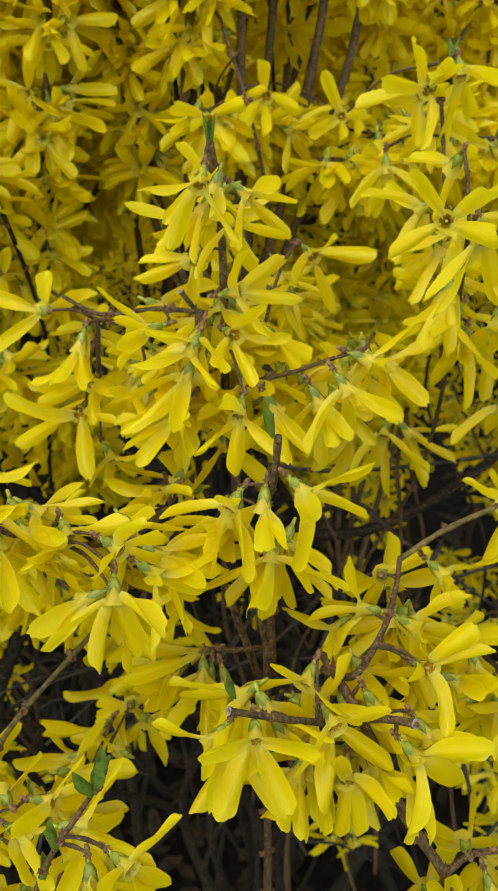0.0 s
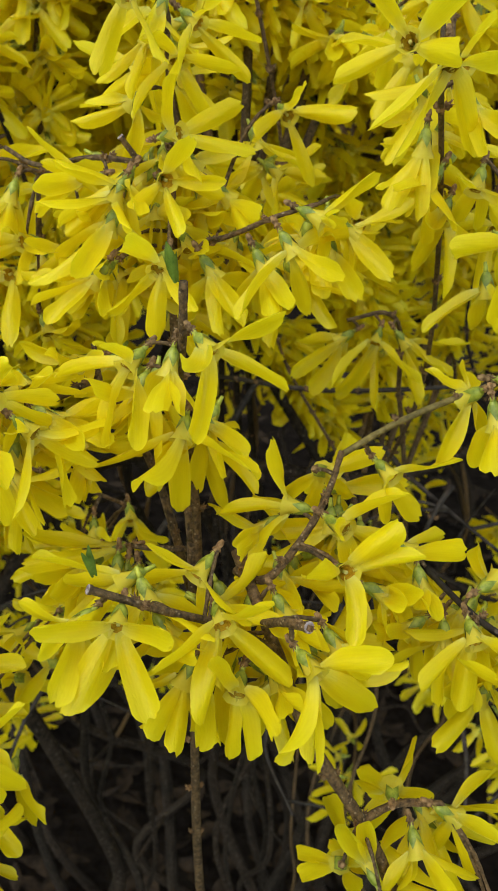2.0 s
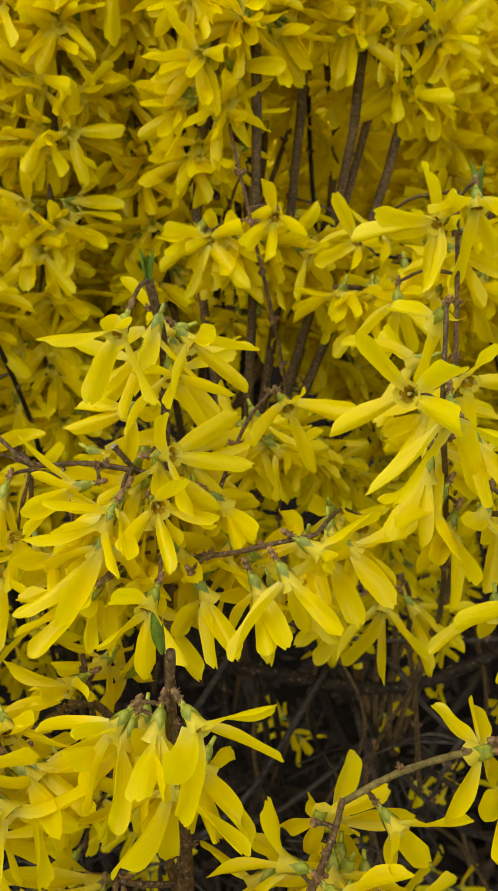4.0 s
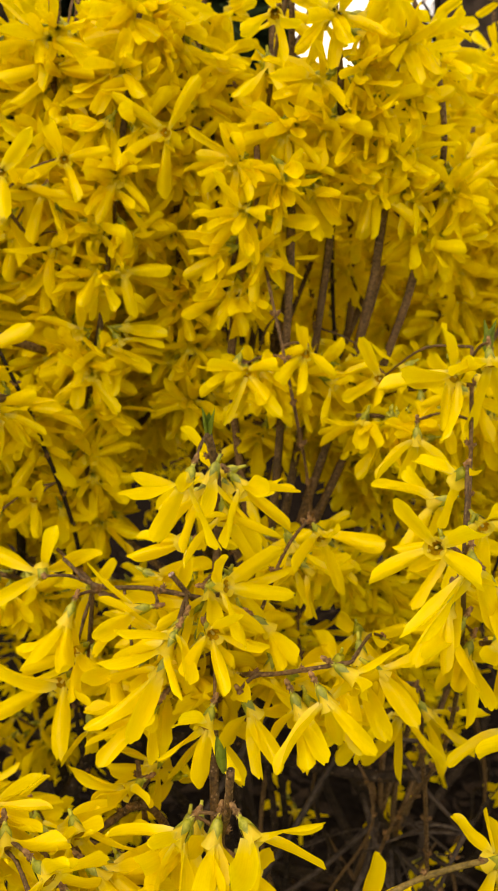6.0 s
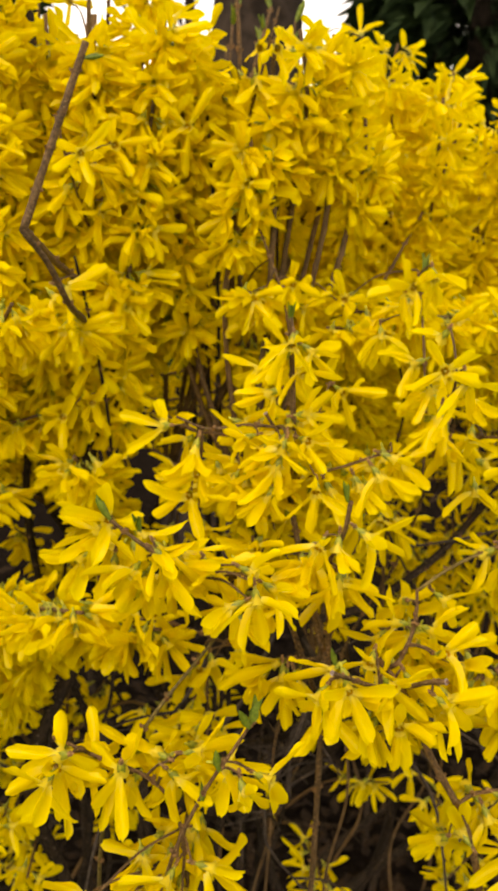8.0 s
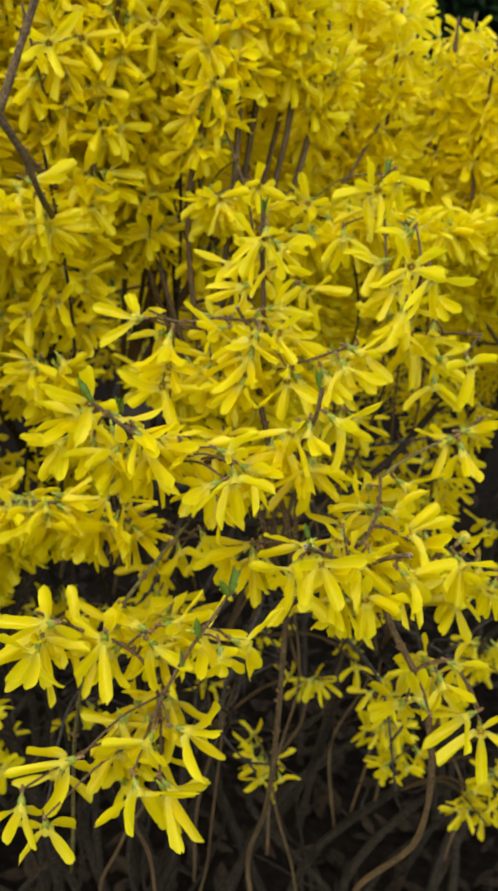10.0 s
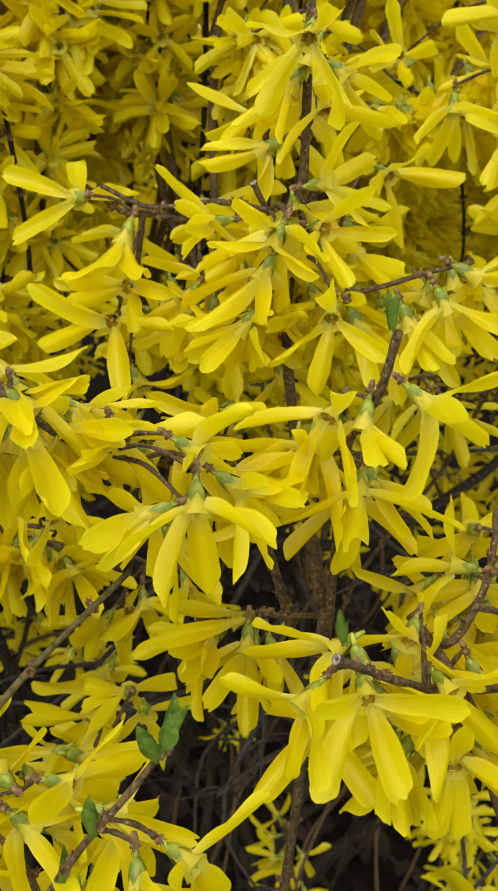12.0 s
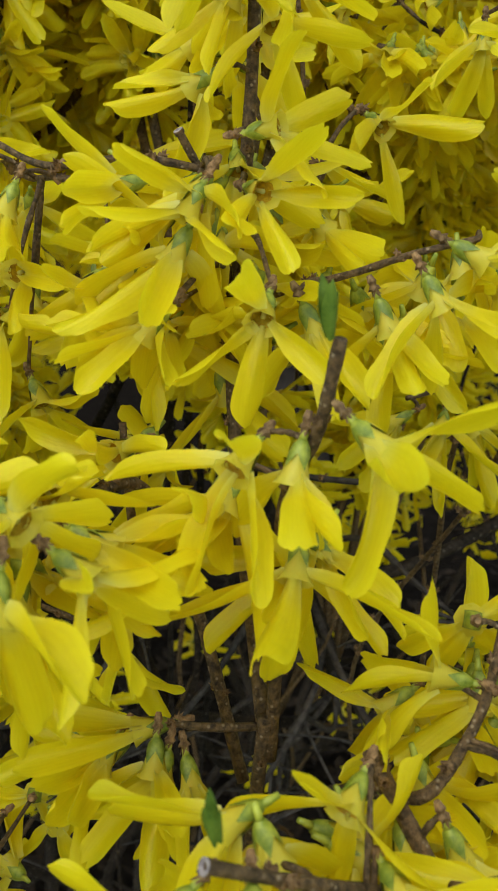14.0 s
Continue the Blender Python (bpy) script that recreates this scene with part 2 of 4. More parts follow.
THROAT, THROAT_SMALL, CALYX_MESH = throat_mesh(True), throat_mesh(False), calyx_mesh()


def petal_poses(roll, spreads, length, rng, turns=(0, 0, 0, 0), twist=26):
    """Where the four petals sit on a flower whose tube points along +z."""
    for k, s in enumerate(spreads):
        a, s = radians(roll + 90 * k + turns[k]), radians(s)
        out = Vector((math.cos(a), math.sin(a), 0))
        way = out * math.sin(s) + Vector((0, 0, math.cos(s)))
        inner = Vector((0, 0, math.sin(s))) - out * math.cos(s)
        m = Matrix((way, inner.cross(way), inner)).transposed()
        m = Matrix.Translation(Vector((0, 0, 0.0055)) + out * 0.0016) @ m.to_4x4() @ pose(0, 0, 0, rng.uniform(-twist, twist))
        yield m @ Matrix.Diagonal((length, min(length, 0.0182) * rng.uniform(0.85, 1.15), length, 1))


def axis_pose(place, azimuth, rise):
    """A pose whose +z points along azimuth (degrees from +x towards +y) and rise (degrees above level)."""
    a, e = radians(azimuth), radians(rise)
    way = Vector((math.cos(a) * math.cos(e), math.sin(a) * math.cos(e), math.sin(e)))
    across = Vector((0, 0, 1)).cross(way).normalized()
    return Matrix.Translation(place) @ Matrix((across, way.cross(across), way)).transposed().to_4x4()


def flower(thing, place, azimuth, rise, roll=0, length=0.023, spreads=(55, 55, 55, 55), seed=0, turns=(0, 0, 0, 0)):
    """A flower of four petals as a part of a branch; place is the foot of its tube."""
    rng = random.Random(seed)
    bloom = child("flower", THROAT, thing, axis_pose(place, azimuth, rise))
    child("calyx", CALYX_MESH, bloom, label="small green calyx")
    for m in petal_poses(roll, spreads, length, rng, turns):
        child("petal", rng.choice(PETALS), bloom, m)
    return bloom


def whole_flower(seed, bare=False):
    """One mesh of a whole flower, for the dense masses behind."""
    rng = random.Random(seed)
    spread = rng.uniform(42, 74)
    bm = bmesh.new()
    for source, m, slot in ([] if bare else [(THROAT_SMALL, Matrix(), 0), (CALYX_MESH, Matrix(), 1)]) + [(rng.choice(TINY if bare else SMALL), m, 0) for m in petal_poses(rng.uniform(0, 90), [spread + rng.uniform(-14, 14) for k in range(4)], rng.uniform(0.0165, 0.0205), rng, twist=22)]:
        old = len(bm.verts)
        faces = len(bm.faces)
        bm.from_mesh(source)
        bm.verts.ensure_lookup_table()
        bm.faces.ensure_lookup_table()
        for v in bm.verts[old:]:
            v.co = m @ v.co
        for f in bm.faces[faces:]:
            f.material_index = slot
    return mesh_of("flower", bm, PETAL, CALYX)


WHOLE = [whole_flower(100 + k) for k in range(14)]
ARRAYS = []
for me in [whole_flower(100 + k, True) for k in range(14)]:
    spots, loops, starts, totals, slots, uvs = [np.empty(n, d) for n, d in ((len(me.vertices) * 3, "f"), (len(me.loops), "i"), (len(me.polygons), "i"), (len(me.polygons), "i"), (len(me.polygons), "i"), (len(me.loops) * 2, "f"))]
    me.vertices.foreach_get("co", spots)
    me.loops.foreach_get("vertex_index", loops)
    me.polygons.foreach_get("loop_start", starts)
    me.polygons.foreach_get("loop_total", totals)
    me.polygons.foreach_get("material_index", slots)
    me.uv_layers[0].data.foreach_get("uv", uvs)
    ARRAYS.append((spots.reshape(-1, 3), loops, starts, totals, slots, uvs))


def joined_flowers(name, picks, parent):
    """Many whole flowers, (shape, pose) each, as one mesh."""
    parts = [[], [], [], [], [], []]
    verts = corners = 0
    for shape, m in picks:
        spots, loops, starts, totals, slots, uvs = ARRAYS[shape]
        m = np.array(m)
        for made, new_part in zip(parts, (spots @ m[:3, :3].T + m[:3, 3], loops + verts, starts + corners, totals, slots, uvs)):
            made.append(new_part)
        verts += len(spots)
        corners += len(loops)
    spots, loops, starts, totals, slots, uvs = [np.concatenate(p) for p in parts]
    me = bpy.data.meshes.new(name)
    me.vertices.add(len(spots))
    me.vertices.foreach_set("co", spots.astype("f").ravel())
    me.loops.add(len(loops))
    me.loops.foreach_set("vertex_index", loops)
    me.polygons.add(len(starts))
    me.polygons.foreach_set("loop_start", starts)
    me.polygons.foreach_set("loop_total", totals)
    me.polygons.foreach_set("material_index", slots)
    me.polygons.foreach_set("use_smooth", np.ones(len(starts), bool))
    me.uv_layers.new(name="UVMap").data.foreach_set("uv", uvs)
    me.materials.append(PETAL)
    me.materials.append(CALYX)
    me.update(calc_edges=True)
    return tagged(child(name, me, parent), kind="stuff")


def stem_part(name, points, r0, r1, parent, mat, steps=6, sides=8, knots=0.25, label=""):
    bm = bmesh.new()
    tube(bm, smooth_line(points, steps), r0, r1, sides, knots, random.Random(len(points)))
    return child(name, mesh_of(name, bm, mat), parent, label=label)


BRANCH = "thin brown forsythia branch crowded with drooping yellow flowers"


def branch(points, r0=0.003, r1=0.0015, label=BRANCH, group="flowering forsythia branches"):
    """A branch with its stem; flowers are added to it as parts. Its foot is the thing's own place."""
    thing = tagged(new("forsythia_branch"), label, "branch", group)
    thing.empty_display_size = 0.01
    stem_part("stem", points, r0, r1, thing, BARK)
    return thing


def spray(points, seed, first=0.1, last=1.0, gap=0.02, each=(2, 5), r0=0.003, r1=0.0015, droop=-38, lean=(0, -0.6), joined=False, wide=0.0, into=None):
    """A branch with flowers in tufts at its nodes, as they grow: out from the stem and hanging."""
    rng = random.Random(seed)
    line = smooth_line(points, 12)
    if into is None:
        thing = branch(points, r0, r1)
    else:
        tube(into[1], smooth_line(points, 6), r0, r1, 6, 0.2, rng)
    far = [0.0]
    for a, b in zip(line, line[1:]):
        far.append(far[-1] + (b - a).length)
    s = first * far[-1]
    turn = rng.uniform(0, 360)
    picks = []
    while s < last * far[-1]:
        i = max(k for k in range(len(far)) if far[k] <= s)
        turn += 90 + rng.uniform(-20, 20)
        n = rng.randint(*each)
        for k in range(n):
            az = radians(turn + 180 * (k % 2) + rng.uniform(-55, 55))
            out = Vector((math.cos(az) + lean[0], math.sin(az) + lean[1], 0))
            place = line[i] + out.normalized() * rng.uniform(0.004, 0.009 + wide) + Vector((0, 0, rng.uniform(-0.004, 0.005)))
            rise = max(-85, droop + rng.uniform(-28, 30))
            pick = rng.randrange(len(WHOLE))
            m = axis_pose(place, math.degrees(math.atan2(out.y, out.x)), rise) @ pose(0, 0, 0, 0, 0, rng.uniform(0, 90))
            if joined:
                picks.append((pick, m))
            else:
                child("flower", WHOLE[pick], thing, m)
        s += gap * rng.uniform(0.75, 1.3)
    if into is not None:
        into[0].extend(picks)
    elif joined:
        joined_flowers("blossom", picks, thing)


def thicket(gathered, label):
    """All that was gathered of many far branches, as one thing."""
    thing = joined_flowers("forsythia_thicket", gathered[0], None)
    tagged(thing, label, "shrub", kind="stuff")
    tagged(child("stem", mesh_of("stem", gathered[1], BARK), thing), kind="stuff")


# ---- ground ----
def bed_material():
    """Soil in an uneven round bed, coloured near black for the shade on it, lawn beyond it."""
    m, t, p = material("shaded_bed_and_lawn")
    where = node(t, "TexCoord")
    shift = node(t, "Mapping", Location=(-0.06, -0.6, 0), Scale=(0.2, 0.22, 0))
    t.links.new(where.outputs["Object"], shift.inputs["Vector"])
    far = node(t, "VectorMath")
    far.operation = "LENGTH"
    t.links.new(shift.outputs[0], far.inputs[0])
    wave = node(t, "TexNoise", Scale=2.2, Detail=5.0)
    grain = node(t, "TexNoise", Scale=45.0, Detail=6.0, Roughness=0.65)
    for n in (wave, grain):
        t.links.new(where.outputs["Object"], n.inputs["Vector"])
    reach = node(t, "Math")
    reach.operation = "MULTIPLY_ADD"
    reach.inputs[1].default_value = 0.45
    t.links.new(wave.outputs[0], reach.inputs[0])
    t.links.new(far.outputs["Value"], reach.inputs[2])
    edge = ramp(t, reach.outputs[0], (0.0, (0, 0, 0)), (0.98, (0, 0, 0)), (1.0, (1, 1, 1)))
    # soil darker than its own colour, in place of deep shade under the shrub
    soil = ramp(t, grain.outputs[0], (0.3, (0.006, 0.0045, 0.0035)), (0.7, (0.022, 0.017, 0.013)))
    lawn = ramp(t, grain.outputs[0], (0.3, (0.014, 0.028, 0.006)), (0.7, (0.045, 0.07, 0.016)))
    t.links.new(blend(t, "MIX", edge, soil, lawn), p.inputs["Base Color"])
    p.inputs["Roughness"].default_value, p.inputs["Specular IOR Level"].default_value = 0.95, 0.0
    bumped(t, p, grain.outputs[0], 0.9, 0.02)
    return m


def ground_sheet():
    bm = bmesh.new()
    xs = [-400, -60, -15, -8, -5, -4.2] + [-3.6 + 0.1 * k for k in range(73)] + [4.2, 5, 8, 15, 60, 400]
    rows = []
    for y in xs:
        rows.append([bm.verts.new((x, y + 0.8, 0.03 * noise.noise((x * 2, y * 2, 0)) + 0.012 * noise.noise((x * 9, y * 9, 3)))) for x in xs])
    for a, b in zip(rows, rows[1:]):
        for k in range(len(xs) - 1):
            bm.faces.new((a[k], a[k + 1], b[k + 1], b[k]))
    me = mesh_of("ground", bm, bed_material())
    return tagged(new("ground", me), "bare soil with the shade under the shrub in its dark colour, lawn beyond", "ground", kind="structure")


ground_sheet()


def leaf_litter():
    """Dead leaves that lie all over the soil under the shrub, their brown darkened for its shade."""
    rng = random.Random(12)
    bm = bmesh.new()
    for k in range(2600):
        old = len(bm.verts)
        sheet(bm, rng.uniform(0.03, 0.07), rng.uniform(0.008, 0.016), leaf_outline, rng.uniform(-0.9, 0.9), rng.uniform(-0.5, 0.8), rng.uniform(-0.5, 0.5), 3, 2, rng=rng)
        bm.verts.ensure_lookup_table()
        m = pose(rng.gauss(0.1, 0.9), rng.gauss(1.2, 0.8), 0.022 + rng.uniform(0, 0.02), rng.uniform(-25, 25), rng.uniform(-25, 25), rng.uniform(0, 360))
        for v in bm.verts[old:]:
            v.co = m @ v.co
    tagged(new("leaf_litter", mesh_of("leaf_litter", bm, SHADED_LITTER)), "brown dead leaves, darkened for shade, scattered over the soil", "leaves", kind="stuff")


leaf_litter()

# ---- the near branches ----
def scales_mesh():
    """A tuft of dry brown bud scales, 4 mm long, along +z: a cup with a ragged rim of pointed scales."""
    rng = random.Random(8)
    bm = bmesh.new()
    rings = []
    for z, r, rag in ((-0.003, 0.0009, 0.0), (-0.001, 0.0014, 0.0003), (0.0004, 0.0011, 0.0), (0.0012, 0.0018, 0.0007), (0.0022, 0.0012, 0.0), (0.0030, 0.0009, 0.0012), (0.0014, 0.0004, 0.0)):
        ring = []
        for k in range(10):
            a, out = 2 * math.pi * k / 10 + 0.3 * len(rings), rag * (k % 2) * rng.uniform(0.5, 1.4)
            ring.append(bm.verts.new(((r + 0.6 * out) * math.cos(a), (r + 0.6 * out) * math.sin(a), z + out)))
        rings.append(ring)
    for a, b in zip(rings, rings[1:]):
        for k in range(10):
            bm.faces.new((a[k], a[(k + 1) % 10], b[(k + 1) % 10], b[k]))
    bm.faces.new(rings[0][::-1])
    bm.faces.new(rings[-1])
    return mesh_of("bud_scale", bm, SCALE, smooth=False)


SCALES = scales_mesh()
count = 0


LINES = {}


def near_branch(key, *runs, label=BRANCH, bark=None):
    """A branch of one or more stems, each (radius at foot, radius at end, points...)."""
    thing = tagged(new("forsythia_branch"), label, "branch", "flowering forsythia branches")
    thing.empty_display_size = 0.01
    LINES[key] = (thing, [])
    rng = random.Random(len(LINES))
    for r0, r1, *points in runs:
        points = crooked(points, rng)
        r0, r1 = r0 * 0.56, r1 * 0.56
        stem_part("stem", points, r0, r1, thing, bark or (BARK if r0 < 0.0022 else SHADED_CANE), 8, 9, 0.16)
        LINES[key][1].extend(smooth_line(points, 10))
        knots(thing, smooth_line(points, 16), r1)
    return thing


def crooked(points, rng):
    """Long stretches of a cane bend this way and that."""
    made = [Vector(points[0])]
    for a, b in zip(points, points[1:]):
        a, b = Vector(a), Vector(b)
        n = int((b - a).length / 0.11)
        for k in range(1, n + 1 if n > 1 else 0):
            u = k / (n + 1)
            made.append(a.lerp(b, u) + 4 * u * (1 - u) * Vector((rng.uniform(-0.035, 0.035), rng.uniform(-0.02, 0.05), rng.uniform(-0.02, 0.02))))
        made.append(b)
    return made


def knots(thing, line, radius):
    """Ragged brown bud scales at the nodes of a twig, in pairs."""
    rng = random.Random(int(1e5 * abs(line[-1].x + line[-1].z)))
    gone = 0.0
    for a, b in zip(line, line[1:]):
        gone += (b - a).length
        if gone < 0.018 or b.z < 1.0:
            continue
        gone = rng.uniform(-0.006, 0.002)
        turn = rng.uniform(0, 180)
        for half in (0, 180):
            way = Vector((math.cos(radians(turn + half)), math.sin(radians(turn + half)), 0))
            place = b + way * radius * 0.8
            child("bud_scale", SCALES, thing, axis_pose(place, turn + half, rng.uniform(10, 55)) @ Matrix.Scale(rng.uniform(0.4, 0.68), 4), "dry brown bud scales")


def bloom(key, x, y, z, azimuth, rise, roll, millimetres, *spreads):
    """A flower on a near branch, with the short stalk that joins it to the nearest stem."""
    global count
    count += 1
    thing, line = LINES[key]
    foot = Vector((x, y, z))
    ob = flower(thing, foot, azimuth, rise, roll, millimetres / 1000, spreads[:4], count, spreads[4:])
    near = min(line, key=lambda q: (q - foot).length)
    back = foot - ob.matrix_basis.to_3x3().col[2] * 0.003
    if (near - back).length > 0.004:
        mid = (near + back) / 2 + Vector((0, 0, 0.1 * (near - back).length))
        bm = bmesh.new()
        tube(bm, smooth_line([near, mid, back], 5), 0.0006, 0.0005, 6, 0.5, random.Random(count))
        child("stalk", mesh_of("stalk", bm, BARK), thing)
    rng = random.Random(count)
    for k in range(0 if key in "IWNM" else rng.choice((0, 1)) if key in "TYJO" else rng.choice((2, 3)) if key in "KRV" else rng.choice((1, 2))):
        spot = near.lerp(foot, rng.uniform(0.2, 0.9)) + Vector((rng.uniform(-0.010, 0.010), rng.uniform(0.009, 0.022) + (0.02 if key == "D" else 0.0), rng.uniform(-0.020, -0.001)))
        flower(thing, spot, rng.uniform(0, 360) if k else azimuth + rng.uniform(-70, 70), rng.uniform(-75, -15), rng.uniform(0, 90), rng.uniform(0.0175, 0.0205), [rng.uniform(35, 75) for q in range(4)], count * 7 + k)
    child("bud_scale", SCALES, ob, axis_pose((0, 0, -0.0034), 0, 90) @ Matrix.Scale(0.6, 4), "dry brown bud scales")


def leaf_bud(key, place, azimuth, rise, size=0.016, fat=0.14):
    """A pair of pointed green leaves that open at a shoot's tip."""
    bm = bmesh.new()
    rng = random.Random(int(size * 1e5))
    for turn in (0, 180, 90):
        old = len(bm.verts)
        sheet(bm, size * (1 if turn != 90 else 0.75), size * fat, leaf_outline, -0.12, 0.9, 0.0, 8, 4, rng=rng)
        bm.verts.ensure_lookup_table()
        m = pose(0, 0, 0, 0, 0, turn) @ pose(0.0009, 0, 0, 0, -80, 0)
        for v in bm.verts[old:]:
            v.co = m @ v.co
    child("leaf_bud", mesh_of("leaf_bud", bm, LEAF), LINES[key][0], axis_pose(place, azimuth, rise), "pointed green leaf bud")


def cut_end(key, back, tip, radius):
    """The pale sawn face of a pruned twig: a ring of bark round lighter wood with a hollow pith."""
    back, tip = Vector(back), Vector(tip)
    way = (tip - back).normalized()
    bm = bmesh.new()
    rings = []
    for far, r in ((-0.0006, 1.06), (0.0003, 1.10), (0.0004, 0.86), (0.0002, 0.42), (-0.0003, 0.30)):
        rings.append([bm.verts.new((r * radius * math.cos(a), r * radius * math.sin(a), far)) for a in (2 * math.pi * k / 10 for k in range(10))])
    for i, (a, b) in enumerate(zip(rings, rings[1:])):
        for k in range(10):
            bm.faces.new((a[k], a[(k + 1) % 10], b[(k + 1) % 10], b[k])).material_index = 0 if i == 0 else 1
    bm.faces.new(rings[-1])
    m = Matrix.Translation(tip) @ way.to_track_quat("Z", "Y").to_matrix().to_4x4()
    child("cut_end", mesh_of("cut_end", bm, BARK, CUT), LINES[key][0], m, "pale cut end of a pruned twig")


near_branch("K", (0.0034, 0.0026, (0.02, 0.36, 0.0), (0.012, 0.30, 0.5), (0.008, 0.25, 0.95), (0.006, 0.245, 1.115)),
            (0.0028, 0.0022, (0.006, 0.247, 1.112), (-0.004, 0.275, 1.155), (-0.008, 0.292, 1.185), (-0.008, 0.290, 1.213), (-0.010, 0.297, 1.251), (-0.012, 0.292, 1.266)),
            (0.0016, 0.0012, (-0.008, 0.290, 1.212), (-0.03, 0.290, 1.214), (-0.050, 0.297, 1.210), (-0.064, 0.308, 1.213)),
            (0.0015, 0.0015, (-0.012, 0.292, 1.207), (-0.018, 0.291, 1.214), (-0.022, 0.289, 1.220)),
            label="upright forsythia branch with hanging yellow flowers and a cut side twig")
leaf_bud("K", (-0.012, 0.292, 1.265), 270, 80, 0.010)
near_branch("R", (0.0016, 0.0011, (-0.007, 0.288, 1.186), (0.004, 0.280, 1.193), (0.014, 0.274, 1.198), (0.025, 0.269, 1.204), (0.036, 0.268, 1.208)),
            (0.0012, 0.0009, (0.004, 0.300, 1.200), (0.012, 0.318, 1.222), (0.018, 0.330, 1.228)))
near_branch("T", (0.0023, 0.0019, (0.008, 0.245, 1.105), (0.006, 0.246, 1.14), (0.004, 0.240, 1.165), (0.007, 0.230, 1.182), (0.008, 0.227, 1.197)),
            label="short forsythia twig with a broken tip and hanging yellow flowers")
leaf_bud("T", (0.0062, 0.226, 1.197), 200, 80, 0.0095)
near_branch("L", (0.0026, 0.0014, (0.004, 0.255, 1.09), (-0.012, 0.268, 1.13), (-0.024, 0.262, 1.155), (-0.038, 0.243, 1.155), (-0.058, 0.229, 1.162), (-0.077, 0.218, 1.178), (-0.094, 0.222, 1.190)),
            (0.0018, 0.0014, (-0.024, 0.268, 1.140), (-0.026, 0.270, 1.15), (-0.028, 0.271, 1.164)))
leaf_bud("L", (-0.082, 0.214, 1.188), 250, 65, 0.010)
leaf_bud("L", (-0.094, 0.222, 1.190), 180, 60, 0.012)
near_branch("M", (0.0017, 0.0012, (0.006, 0.246, 1.112), (-0.006, 0.243, 1.113), (-0.016, 0.245, 1.112), (-0.028, 0.250, 1.106)))
near_branch("Z", (0.0020, 0.0016, (0.035, 0.200, 1.115), (0.022, 0.196, 1.124), (0.010, 0.190, 1.131), (-0.005, 0.183, 1.140)),
            label="forsythia side twig with a cut purple-grey end and hanging flowers")
leaf_bud("Z", (-0.004, 0.184, 1.143), 170, 75, 0.007)
near_branch("P", (0.0044, 0.0026, (0.14, 0.42, 0.0), (0.12, 0.32, 0.5), (0.085, 0.215, 0.95), (0.059, 0.196, 1.066), (0.044, 0.197, 1.092), (0.034, 0.203, 1.115), (0.022, 0.222, 1.128)),
            (0.002, 0.002, (0.032, 0.198, 1.124), (0.038, 0.190, 1.131), (0.043, 0.185, 1.134)), bark=BARK)
near_branch("Q", (0.0022, 0.0014, (0.022, 0.222, 1.122), (0.030, 0.216, 1.124), (0.038, 0.222, 1.132), (0.045, 0.236, 1.142), (0.047, 0.244, 1.148)))
near_branch("W", (0.0015, 0.0017, (0.047, 0.244, 1.147), (0.060, 0.246, 1.156), (0.071, 0.245, 1.163), (0.083, 0.243, 1.170), (0.098, 0.246, 1.179)), bark=GREEN_BARK, label="smooth olive forsythia twig with hanging yellow flowers")
cut_end("P", (0.038, 0.190, 1.131), (0.043, 0.185, 1.134), 0.0013)
cut_end("Z", (0.010, 0.190, 1.131), (-0.005, 0.183, 1.140), 0.0011)
cut_end("K", (-0.018, 0.291, 1.214), (-0.022, 0.289, 1.220), 0.0010)
near_branch("S", (0.004, 0.0014, (0.26, 0.45, 0.0), (0.22, 0.32, 0.6), (0.16, 0.235, 1.03), (0.115, 0.212, 1.102), (0.085, 0.220, 1.115), (0.066, 0.238, 1.124)))
near_branch("Y", (0.0022, 0.0016, (0.059, 0.196, 1.066), (0.068, 0.202, 1.067), (0.080, 0.203, 1.068)))
near_branch("D", (0.0026, 0.0014, (0.10, 0.50, 0.0), (0.09, 0.44, 0.7), (0.075, 0.36, 1.12), (0.070, 0.30, 1.205), (0.064, 0.268, 1.244)),
            (0.0016, 0.0012, (0.074, 0.33, 1.17), (0.072, 0.35, 1.25), (0.070, 0.365, 1.285)),
            (0.0016, 0.0012, (0.072, 0.32, 1.19), (0.085, 0.28, 1.212), (0.094, 0.255, 1.218)))
near_branch("N", (0.002, 0.0013, (0.080, 0.40, 1.02), (0.068, 0.375, 1.11), (0.058, 0.356, 1.152), (0.045, 0.35, 1.150)))
near_branch("J", (0.0016, 0.0011, (-0.030, 0.300, 1.205), (-0.046, 0.295, 1.208), (-0.058, 0.312, 1.206), (-0.070, 0.318, 1.212)))
BR_X = LINES["X"] = LINES["L"]
near_branch("I", (0.0022, 0.0012, (-0.16, 0.40, 1.02), (-0.11, 0.33, 1.09), (-0.07, 0.31, 1.10), (-0.03, 0.32, 1.08)))
near_branch("V", (0.003, 0.0014, (-0.02, 0.40, 0.0), (-0.04, 0.33, 0.6), (-0.058, 0.21, 1.02), (-0.078, 0.196, 1.086), (-0.098, 0.200, 1.093), (-0.116, 0.210, 1.096)))
near_branch("O", (0.003, 0.0012, (0.0, 0.42, 0.0), (-0.03, 0.33, 0.5), (-0.072, 0.20, 1.0), (-0.066, 0.185, 1.056), (-0.0576, 0.178, 1.0846), (-0.0500, 0.172, 1.1050), (-0.0441, 0.170, 1.1163), (-0.0385, 0.171, 1.1255)),
            label="slender forsythia shoot with green buds and a few yellow flowers")
